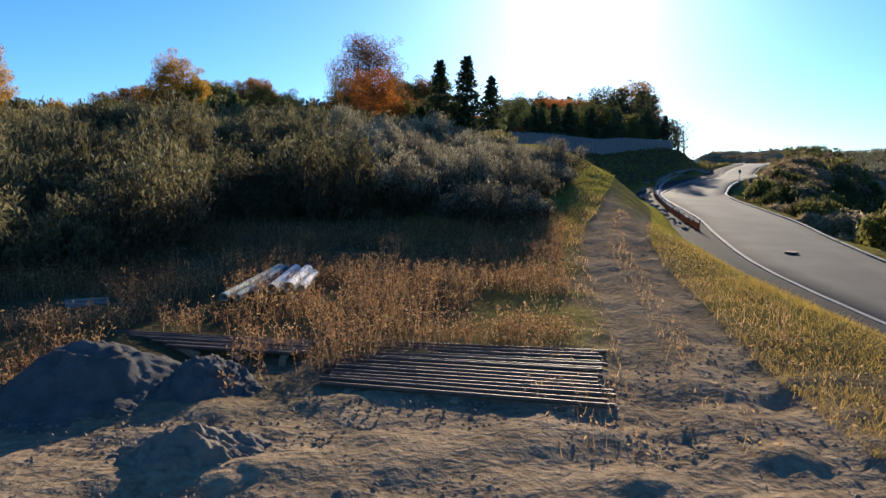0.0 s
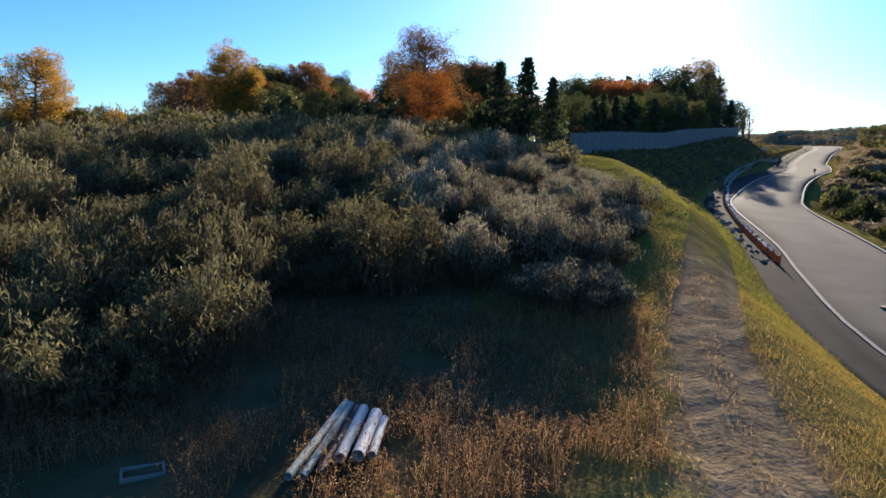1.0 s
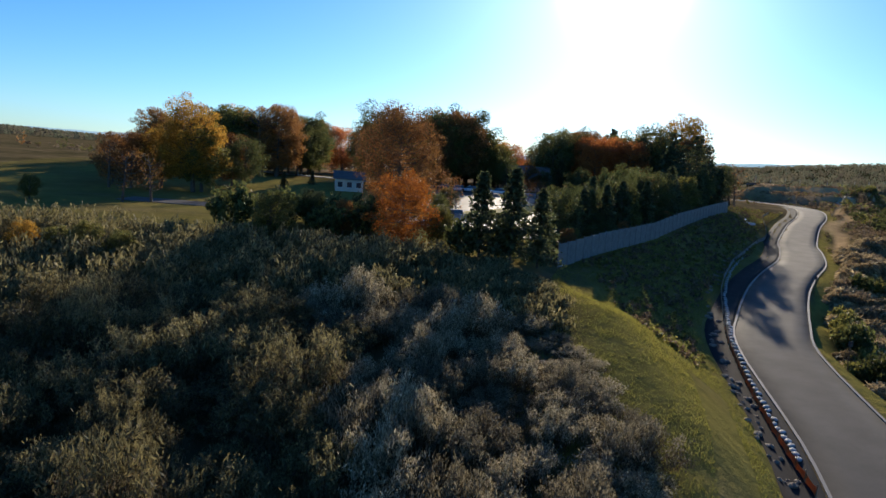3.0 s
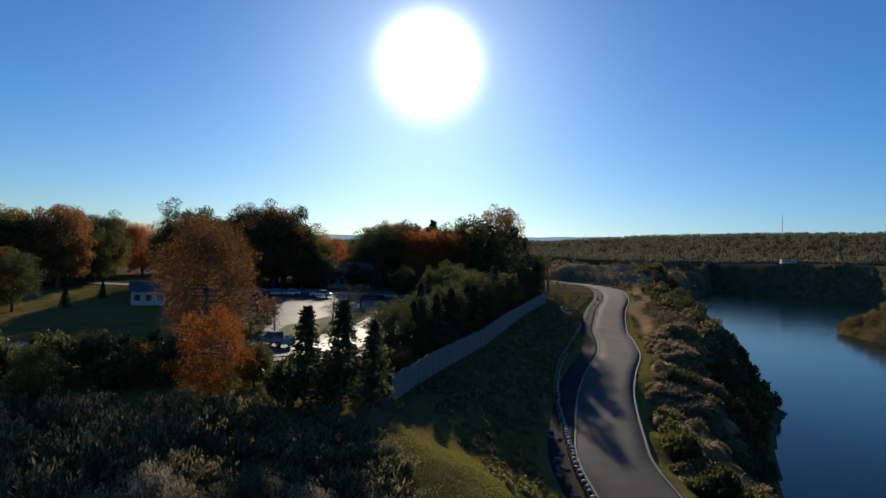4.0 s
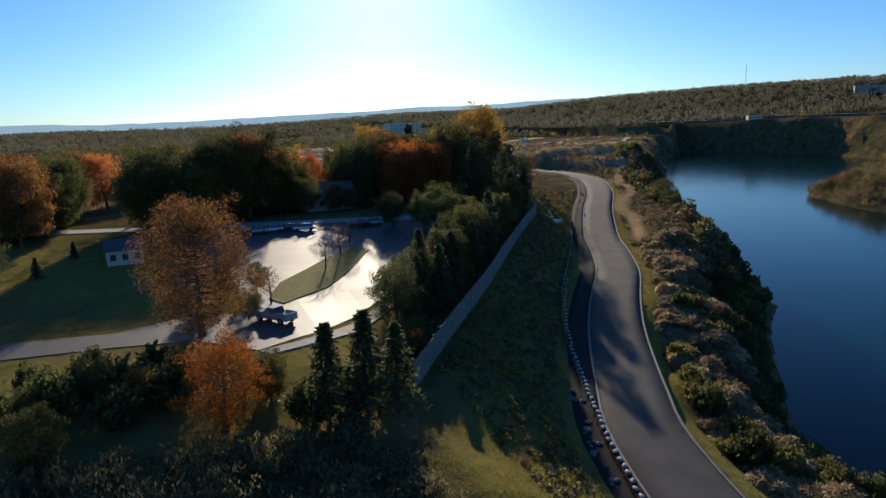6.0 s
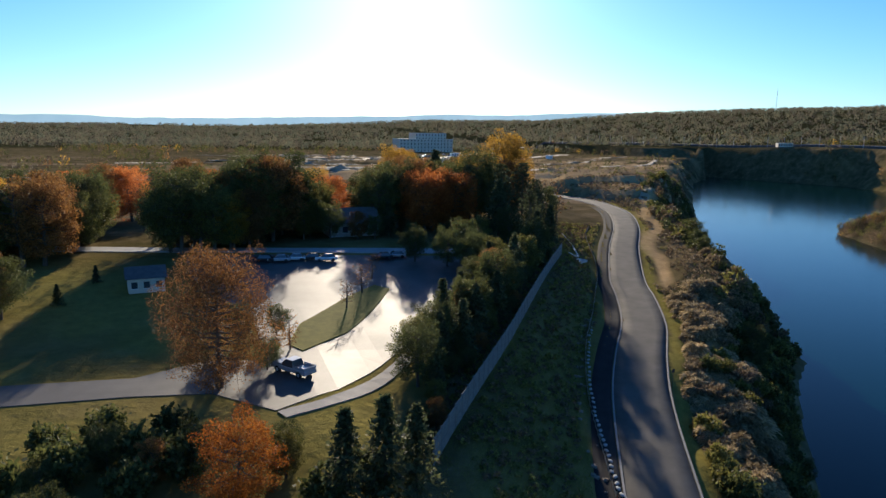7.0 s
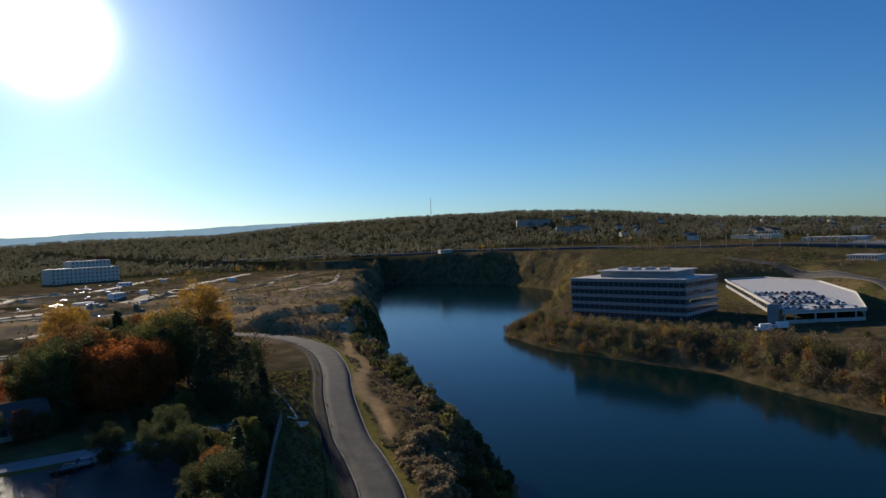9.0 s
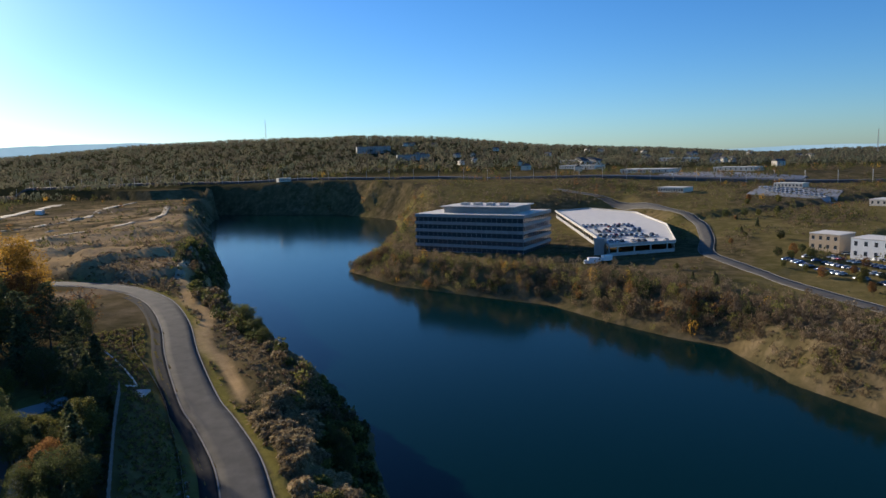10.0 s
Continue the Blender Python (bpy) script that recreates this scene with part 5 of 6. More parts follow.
# rough growth of the far meadow, and trees about its car park
def far_meadow(x, y):
    df_, _ = along(FAR_ROAD, x, y)
    lot_ = (x > 272) & (x < 400) & (y > -45) & (y < 70)
    built = (x > 304) & (x < 362) & (y > 164) & (y < 248)
    rim = [(314, 128), (341, 102), (420, 122), (500, 160), (545, 222), (520, 250), (420, 182)]
    dk, _ = along(rim + rim[:1], x, y)
    built |= (np.abs(dk) < 6) | (dk < 0) & (x > 310) & (x < 550) & (y > 98) & (y < 255)
    return on_land(x, y) & (np.abs(df_) > 8) & ~lot_ & ~built & (x > 175) & (value_noise(x / 30, y / 24, 48) > -0.5)


for leaf, n, label in (("olive", 4200, "olive bushes scattered over the far meadow"), ("drab", 4600, "brown weeds over the far meadow"), ("tan", 2200, "dry tall grass over the far meadow")):
    p = spread(n * 3, 175, 760, -160, 420, far_meadow)[:n]
    woods("meadow_scrub", label, "scrub", p, rng.uniform(1.0, 3.2, len(p)), leaf, 18, 0.26, 0.8, 0.6)
for k in range(80):
    x, y = 268 + rng.uniform(0, 120), rng.uniform(-40, 60)
    if abs(float(along(FAR_ROAD, np.array([x]), np.array([y]))[0][0])) > 8 and math.hypot(x - 345, y - 8) > 24 and math.hypot(x - 362, y - 34) > 14:
        plant(("olive", "rust", "oak", "olive")[k % 4], x, y, rng.uniform(3, 6))
for k in range(30):
    x, y = rng.uniform(232, 560), rng.uniform(60, 98)
    if float(far_meadow(np.array([x]), np.array([y]))[0]):
        plant(("olive", "spruce", "oak", "rust")[k % 4], x, y, rng.uniform(3, 6.5))

# light tracks over the building land and the highway
TRACK_M = surface("pale_track", (0.26, 0.2, 0.125), (0.43, 0.345, 0.23), 0.3, 0.9)
for nm, ln, w, z in (("site_road_a", [(60, 420, 0), (110, 430, 0), (150, 470, 0), (240, 560, 0), (300, 640, 0), (420, 760, 0)], 5, 0.3), ("site_road_b", [(-60, 520, 0), (60, 540, 0), (200, 640, 0), (330, 800, 0)], 5, 0.3),
                     ("site_road_c", [(-120, 380, 0), (0, 360, 0), (100, 345, 0), (150, 330, 0)], 3, 0.3), ("site_road_d", [(150, 236, 0), (176, 262, 0), (200, 292, 0), (204, 310, 0), (188, 322, 0), (164, 318, 0)], 1.6, 0.25), ("site_road_e", [(90, 395, 0), (160, 400, 0), (250, 425, 0), (330, 480, 0), (400, 560, 0)], 2.2, 0.3), ("site_road_f", [(30, 480, 0), (120, 500, 0), (210, 505, 0), (300, 540, 0), (380, 620, 0), (460, 690, 0)], 2.5, 0.3), ("highway", [(470, 1010, 0), (560, 930, 0), (625, 850, 0), (655, 700, 0), (668, 556, 0), (690, 372, 0), (690, 215, 0), (700, 80, 0), (730, -80, 0)], 6.5, 2.6)):
    fl_ = fine_line(ln, 8)
    tagged(part(nm, strip(nm, fl_, (-w, -w / 2, 0, w / 2, w), TRACK_M if nm != "highway" else LOT, z, True, 3.2 if nm == "highway" else 0.6), None), "pale distant road across open land", "road", kind="structure")
hw = HIGHWAY
lamp_me = boxes((-0.15, -0.15, 0, 0.15, 0.15, 12), (-0.1, -0.1, 11.8, 2.2, 0.1, 12.0), bevel=0.02)
lamp_mesh = bpy.data.meshes.new("highway_lamp")
lamp_me.to_mesh(lamp_mesh)
lamp_me.free()
lamp_mesh.materials.append(CONCRETE)
for k in range(len(hw)):
    x, y = hw[k][0] - 9, hw[k][1] - 2
    o = part("highway_lamp", lamp_mesh, None)
    o.matrix_basis = pose(x, y, float(height(x, y)), 0, 0, 30)
    tagged(o, "tall pale lamp post beside the highway", "street lamp", "highway lamps")


# cleared strips and haul roads scraped across the building land
r2 = np.random.default_rng(55)
for k in range(26):
    u = (k + r2.uniform(0, 0.8)) / 26
    y0 = 292 + 430 * u ** 1.15
    x0 = r2.uniform(0.02, 0.2) * y0 - 30
    ln_, tilt = r2.uniform(40, 120) * (0.7 + 0.6 * u), r2.uniform(-0.22, 0.3)
    pts_ = [(x0 + ln_ * q, y0 + ln_ * q * tilt + 5 * math.sin(2.5 * q + k), 0) for q in np.linspace(0, 1, 6)]
    ok_ = [p for p in pts_ if abs(float(along(ROAD_LINE, np.array([p[0]]), np.array([p[1]]))[0][0])) > 12 and float(along(NEAR_SHORE, np.array([p[0]]), np.array([p[1]]))[0][0]) < -60]
    if len(ok_) == 6:
        w_ = r2.uniform(0.7, 2.0)
        tagged(part("haul_road", strip("haul_road", fine_line(pts_, 6), (-w_, 0, w_), TRACK_M, 0.35, True, 0.6), None), "pale scraped haul road on bare ground", "road", kind="structure")
for k in range(16):
    x, y = r2.uniform(20, 260), r2.uniform(400, 700)
    mound("soil_heap", "heap of pale dug soil on the building land", "soil heap", 60 + k, r2.uniform(9, 20), r2.uniform(6, 10), r2.uniform(1.5, 3.2), TRACK_M, pose(x, y, float(height(x, y)) - 0.2, 0, 0, r2.uniform(-20, 20)))

# houses and sheds spread over the far slopes
first_house = block("house", "small pale house on the far wooded slope", "house", 1010, 470, 13, 9, 5.6, 20, CREAM, SHINGLE, 1, 2, 2.6)
for k in range(32):
    a_, d_ = radians(r2.uniform(56, 88)), r2.uniform(880, 1700)
    x, y = d_ * math.sin(a_), d_ * math.cos(a_)
    copy_thing(first_house, pose(x, y, float(height(x, y)) + 2.0, 0, 0, r2.uniform(0, 360)))
for k in range(14):
    x, y = 1040 + 14 * (k % 7) + r2.uniform(-3, 3), 350 + 20 * (k // 7) + 6 * (k % 7)
    copy_thing(first_house, pose(x, y, float(height(x, y)) + 1.0, 0, 0, -40))
for x, y, w, l, h, t, lab in ((785, 212, 60, 30, 4.5, 75, "long white store beyond the highway"), (800, 120, 46, 24, 4, 70, "white store with a flat roof beyond the highway"), (1100, 395, 70, 20, 6, 80, "long pale shed on the far slope"),
                              (640, 62, 24, 12, 3.5, 68, "low pale shed beside the far meadow"), (548, -8, 30, 20, 4, 65, "white flat-roofed building at the wood's edge"), (1170, 250, 60, 26, 6, 70, "long white warehouse in the far woods")):
    block("warehouse", lab, "building", x, y, w, l, h, t, CREAM, ROOF, 1, 8)
sheet("store_yard", [(700, 60), (712, 190), (770, 186), (752, 52)], PALE_STREET, 0.5, "pale paved yard beside the highway", "yard", 12)
sheet("goods_yard", [(560, 30), (585, 92), (655, 84), (618, 24)], PALE_STREET, 0.4, "pale paved yard with parked vehicles", "yard", 10)
for r in range(3):
    for q in range(13):
        park(572 + r * 16 + q * 2.6, 36 + q * 3.4 + r * 4, 60, float(height(572 + r * 16 + q * 2.6, 36 + q * 3.4 + r * 4)) + 0.42, 0)


def mast(x, y, tall):
    """A lattice mast: three legs drawn together, with cross braces."""
    root = thing("radio_mast", "slender grey lattice radio mast on the ridge", "mast", pose(x, y, float(height(x, y))))
    rad = lambda h: 1.6 * (1 - 0.75 * h / tall)
    pts = lambda h: [Vector((rad(h) * math.cos(a), rad(h) * math.sin(a), h)) for a in (0.3, 2.39, 4.49)]
    for q in range(3):
        v, f = [], []
        limb(v, f, pts(-1)[q], pts(tall)[q], 0.3, 0.2, 5)
        part("leg", raw_mesh("leg", v, f, CONCRETE), None, root)
    for k in range(10):
        lo, hi = pts(tall * k / 10), pts(tall * (k + 1) / 10)
        for q in range(3):
            v, f = [], []
            limb(v, f, lo[q], hi[(q + 1) % 3], 0.12, 0.12, 4)
            part("brace", raw_mesh("brace", v, f, CONCRETE), None, root)
    v, f = [], []
    limb(v, f, (0, 0, tall), (0, 0, tall + 9), 0.15, 0.06, 5)
    part("antenna", raw_mesh("antenna", v, f, CONCRETE), None, root)


mast(1540, 1540, 62)
mast(1500, -50, 48)


def van(x, y, turn):
    root = thing("van", "white box van beside the parking deck", "van", pose(x, y, float(height(x, y)), 0, 0, turn))
    part("box", boxes((-1.1, -3.4, 0.7, 1.1, 1.4, 3.3), bevel=0.08), PAINT_W, root)
    part("cab", boxes((-1.0, 1.45, 0.5, 1.0, 3.1, 2.2), bevel=0.2), CAR_M["white"], root)
    part("windscreen", boxes((-0.85, 3.06, 1.35, 0.85, 3.14, 2.0), bevel=0.02), GLASS_D, root)
    for wx in (-0.95, 0.95):
        for wy in (-2.2, 2.1):
            bm = bmesh.new()
            bmesh.ops.create_cone(bm, cap_ends=True, segments=12, radius1=0.42, radius2=0.42, depth=0.28)
            bmesh.ops.rotate(bm, verts=bm.verts, matrix=Matrix.Rotation(math.pi / 2, 3, "Y"))
            part("wheel", bm, RUBBER, root).location = (wx, wy, 0.42)


van(290, 130, 35)
van(299, 126, 50)


# the last ridge on the horizon, its blue distance haze painted as a glow
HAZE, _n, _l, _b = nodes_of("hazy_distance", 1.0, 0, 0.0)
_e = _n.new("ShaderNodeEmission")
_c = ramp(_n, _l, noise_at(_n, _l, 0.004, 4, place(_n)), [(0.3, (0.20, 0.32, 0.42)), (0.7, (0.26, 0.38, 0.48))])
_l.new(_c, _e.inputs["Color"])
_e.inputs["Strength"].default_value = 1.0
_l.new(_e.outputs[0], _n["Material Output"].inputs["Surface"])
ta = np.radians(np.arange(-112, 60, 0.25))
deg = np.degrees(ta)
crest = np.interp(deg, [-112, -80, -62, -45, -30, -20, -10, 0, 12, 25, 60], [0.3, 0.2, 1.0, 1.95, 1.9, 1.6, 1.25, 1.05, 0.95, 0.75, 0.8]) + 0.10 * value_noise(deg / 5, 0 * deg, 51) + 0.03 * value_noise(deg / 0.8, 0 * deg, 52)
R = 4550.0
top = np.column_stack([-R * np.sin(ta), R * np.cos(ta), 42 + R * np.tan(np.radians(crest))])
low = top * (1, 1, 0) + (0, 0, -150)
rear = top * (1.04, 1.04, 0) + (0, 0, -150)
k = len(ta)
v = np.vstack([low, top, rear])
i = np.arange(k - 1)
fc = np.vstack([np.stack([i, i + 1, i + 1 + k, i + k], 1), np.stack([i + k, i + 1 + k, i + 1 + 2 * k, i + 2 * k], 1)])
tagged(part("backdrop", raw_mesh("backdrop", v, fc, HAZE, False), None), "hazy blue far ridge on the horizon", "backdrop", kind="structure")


# ---- things on the pad
def tube(bm, a, b, r, seg=14, wall=0.0, ribs=0):
    """A pipe between two points: hollow where wall is given, ribbed where ribs are."""
    a, b = Vector(a), Vector(b)
    q = (b - a).to_track_quat("Z", "Y")
    ln = (b - a).length
    prof = []
    n = max(1, ribs * 2)
    for k in range(n + 1):
        prof.append((ln * k / n, r * (1.0 if not ribs or k % 2 else 0.88)))
    if wall:
        prof = [(0, r - wall)] + prof + [(ln, r - wall), (0.02, r - wall)]
    rings_ = [[bm.verts.new(a + q @ Vector((rr * math.cos(2 * math.pi * i / seg), rr * math.sin(2 * math.pi * i / seg), z))) for i in range(seg)] for z, rr in prof]
    for u, v in zip(rings_, rings_[1:]):
        for i in range(seg):
            j = (i + 1) % seg
            bm.faces.new((u[i], u[j], v[j], v[i]))
    if not wall:
        bm.faces.new(rings_[0][::-1])
        bm.faces.new(rings_[-1])
    bmesh.ops.recalc_face_normals(bm, faces=bm.faces)
    return bm


# two rows of rusty steel pipes on timber bearers
def pipe_row(n, a0, b0, a1, b1, lift, group):
    """n pipes from the line a0-b0 to the line a1-b1."""
    for k in range(n):
        u = k / (n - 1)
        j = rng.uniform(-0.12, 0.12)
        a = Vector(a0).lerp(Vector(a1), u)
        b = Vector(b0).lerp(Vector(b1), u)
        a.z, b.z = lift + 0.02 * rng.uniform(-1, 1), lift + 0.02 * rng.uniform(-1, 1)
        way = (b - a).normalized()
        ob = part("steel_pipe", tube(bmesh.new(), a + way * j, b + way * j, 0.036, 10, 0.007), STEEL)
        tagged(ob, "long rusty steel pipe lying on timber bearers", "pipe", group)
    for u in (0.12, 0.5, 0.88):
        p, q = Vector(a0).lerp(Vector(b0), u), Vector(a1).lerp(Vector(b1), u)
        way = (q - p).normalized()
        p, q = p - way * 0.2, q + way * 0.2
        zz = float(height((p.x + q.x) / 2, (p.y + q.y) / 2))
        ln = (q - p).length
        o = part("bearer", boxes((0, -0.06, -0.25, ln, 0.06, lift - 0.048 - zz), bevel=0.01), TIMBER)
        o.matrix_basis = pose(p.x, p.y, zz, 0, 0, math.degrees(math.atan2(q.y - p.y, q.x - p.x)))
        tagged(o, "weathered timber bearer under the pipes", "timber")


pipe_row(15, (-1.15, 7.2, 0), (3.1, 5.8, 0), (-0.75, 10.0, 0), (4.0, 8.85, 0), 0.17, "pipe row on the pad")
pipe_row(8, (-3.9, 9.3, 0), (-1.6, 8.6, 0), (-5.5, 10.7, 0), (-1.4, 9.6, 0), 0.27, "pipe row in the weeds")

# plastic pipes in the dry weeds
for a, b, r, mat_, lab, rib in (((-3.85, 12.75), (-3.05, 16.3), 0.10, GREEN_P, "pale green plastic drain pipe", 0), ((-3.55, 12.75), (-2.9, 16.2), 0.09, GREEN_P, "pale green plastic drain pipe", 0),
                                ((-3.2, 12.8), (-2.72, 16.1), 0.12, BLACK_P, "black corrugated drain pipe", 44), ((-2.85, 13.5), (-2.55, 15.9), 0.13, PVC, "white plastic pipe with open ends", 0),
                                ((-2.45, 13.55), (-2.2, 15.6), 0.15, PVC, "white plastic pipe with open ends", 0), ((-2.15, 13.7), (-1.98, 15.4), 0.10, PVC, "white plastic pipe with open ends", 0)):
    za, zb = float(height(*a)) + r + 0.14, float(height(*b)) + r + 0.2
    tagged(part("plastic_pipe", tube(bmesh.new(), (*a, za), (*b, zb), r, 18, 0.012, rib), mat_), lab + " lying in dry weeds", "pipe", "plastic pipes")


# open concrete frame
def frame_box(x, y, turn):
    bm = boxes((-0.46, -0.3, -0.1, -0.4, 0.3, 0.2), (0.4, -0.3, -0.1, 0.46, 0.3, 0.2), (-0.399, -0.3, -0.1, 0.399, -0.24, 0.196), (-0.399, 0.24, -0.1, 0.399, 0.3, 0.196), bevel=0.015)
    o = part("inlet_frame", bm, KERB)
    o.matrix_basis = pose(x, y, float(height(x, y)) - 0.12, 0, 0, turn)
    tagged(o, "open rectangular concrete inlet frame in the weeds", "concrete frame")


frame_box(-7.15, 13.25, 24)
mound("gravel_heap", "heap of dark grey gravel on the pad", "gravel heap", 3, 3.4, 2.8, 0.95, GRAVEL, pose(-4.6, 7.2, 0.05, 0, 0, 20))
mound("gravel_heap", "low heap of dark grey gravel", "gravel heap", 5, 2.2, 1.8, 0.6, GRAVEL, pose(-2.9, 7.4, 0.02, 0, 0, 70))
mound("gravel_heap", "broad heap of dark grey gravel", "gravel heap", 6, 3.2, 2.2, 0.6, GRAVEL, pose(-6.6, 6.6, 0.02, 0, 0, 50))
EARTH = surface("heaped_earth", (0.13, 0.1, 0.07), (0.27, 0.21, 0.15), 1.2, 0.95, relief=0.02, fine=9)
for k, (x, y, w, h) in enumerate(((-2.4, 4.7, 2.0, 0.45),)):
    mound("earth_heap", "low slumped heap of brown earth", "earth heap", 10 + k, w, w * 0.75, h, EARTH, pose(x, y, 0.0, 0, 0, 40 * k))

# silt fence and rubble along the foot of the bank
SILT = fine_line([(24, 45.5, 0), (25.6, 52.4, 0), (28.1, 61.4, 0), (32.2, 73.8, 0), (37.5, 86, 0), (43.5, 99, 0), (52, 113.5, 0), (61.6, 127, 0), (71, 141, 0), (79, 153, 0), (86, 166, 0), (94.9, 184.4, 0), (103, 196, 0)], 6)


def silt_fence():
    root = thing("silt_fence", "low orange and pale silt fence on wooden stakes", "fence")
    sm = boxes((-0.025, -0.025, -0.2, 0.025, 0.025, 0.95), bevel=0.005)
    stake = bpy.data.meshes.new("stake")
    sm.to_mesh(stake)
    sm.free()
    stake.materials.append(TIMBER)
    seg = np.hypot(*np.diff(SILT[:, :2], axis=0).T)
    s = np.concatenate([[0], np.cumsum(seg)])
    n = int(s[-1] / 1.8)
    pts = [(np.interp(k * 1.8, s, SILT[:, 0]), np.interp(k * 1.8, s, SILT[:, 1])) for k in range(n + 1)]
    pts = [(x, y, float(height(x, y))) for x, y in pts]
    for k, (x, y, z) in enumerate(pts):
        o = part("stake", stake, None, root)
        o.matrix_basis = pose(x, y, z, rng.uniform(-6, 6), rng.uniform(-6, 6), rng.uniform(0, 90))
        if k < n:
            x2, y2, z2 = pts[k + 1]
            bm = bmesh.new()
            m_ = 6
            lo, hi = [], []
            for i in range(m_ + 1):
                u = i / m_
                sag = 0.10 * math.sin(math.pi * u) + rng.uniform(0, 0.03)
                px_, py_, pz_ = x + (x2 - x) * u, y + (y2 - y) * u, z + (z2 - z) * u
                bulge = 0.08 * math.sin(math.pi * u)
                lo.append(bm.verts.new((px_ + bulge, py_ - bulge, pz_ - 0.05)))
                hi.append(bm.verts.new((px_, py_, pz_ + 0.72 - sag)))
            for i in range(m_):
                bm.faces.new((lo[i], lo[i + 1], hi[i + 1], hi[i]))
            g = bmesh.ops.solidify(bm, geom=bm.faces[:], thickness=0.012)
            part("fabric", bm, SILT_O if k * 1.8 < 34 else SILT_G, root, "sagging orange mesh" if k * 1.8 < 34 else "sagging pale fabric")


silt_fence()
for k in range(110):
    u = rng.uniform(0, 0.62)
    i = int(u * (len(SILT) - 2))
    x, y = SILT[i, 0] - rng.uniform(0.3, 1.8), SILT[i, 1] + rng.uniform(-0.6, 0.6)
    bm = bmesh.new()
    bmesh.ops.create_icosphere(bm, subdivisions=1, radius=0.26 * rng.uniform(0.6, 1.5))
    for v in bm.verts:
        v.co *= 1 + 0.25 * float(value_noise(np.array(v.co.x * 9 + k), np.array(v.co.y * 9 + v.co.z * 5), 3))
        v.co.z *= 0.65
    o = part("boulder", bm, ROCK)
    o.matrix_basis = pose(x, y, float(height(x, y)) + 0.06, 0, 0, rng.uniform(0, 360))
    tagged(o, "brown broken rock beside the silt fence", "rock", "rubble by the bank")

def sandbag():
    """A filled bag: a flattened pillow with pinched ends."""
    bm = bmesh.new()
    bmesh.ops.create_icosphere(bm, subdivisions=2, radius=1.0)
    for v in bm.verts:
        pinch = 1 - 0.45 * abs(v.co.x) ** 3
        v.co = Vector((0.42 * v.co.x, 0.24 * v.co.y * pinch, 0.13 * v.co.z * (1.1 - 0.3 * abs(v.co.x)) + 0.1))
    return part("sandbag", bm, SILT_G)


first_bag = tagged(sandbag(), "pale filled sandbag on the silt fence foot", "sandbag", "sandbags along the road")
bag_at = np.linspace(4, 40, 74)
for k, u in enumerate(bag_at):
    x, y = np.interp(u, np.arange(len(SILT)), SILT[:, 0]) + 0.55 + rng.uniform(-0.12, 0.12), np.interp(u, np.arange(len(SILT)), SILT[:, 1]) + rng.uniform(-0.1, 0.1)
    m = pose(x, y, float(height(x, y)) - 0.02, 0, 0, 60 + rng.uniform(-25, 25))
    if k:
        copy_thing(first_bag, m)
    else:
        first_bag.matrix_basis = m

# road signs on the verge and a manhole cover
for x, y, h in ((40.6, 67.5, 2.8), (56.6, 98.6, 2.6)):
    root = thing("sign_post", "thin grey steel post on the grass verge", "post", pose(x, y, float(height(x, y))))
    part("post", tube(bmesh.new(), (0, 0, -0.3), (0, 0, h), 0.04, 8), STEEL, root)
    part("plate", boxes((-0.2, -0.015, h - 0.5, 0.2, 0.015, h - 0.02), bevel=0.005), BLACK_P, root, "small dark sign plate seen edge-on")
bm = bmesh.new()
bmesh.ops.create_cone(bm, cap_ends=True, segments=24, radius1=0.42, radius2=0.4, depth=0.06)
o = part("manhole_cover", bm, STEEL)
o.matrix_basis = pose(24.8, 35.2, -0.5 + 0.03)
tagged(o, "raised rusty iron manhole cover in the road", "manhole")

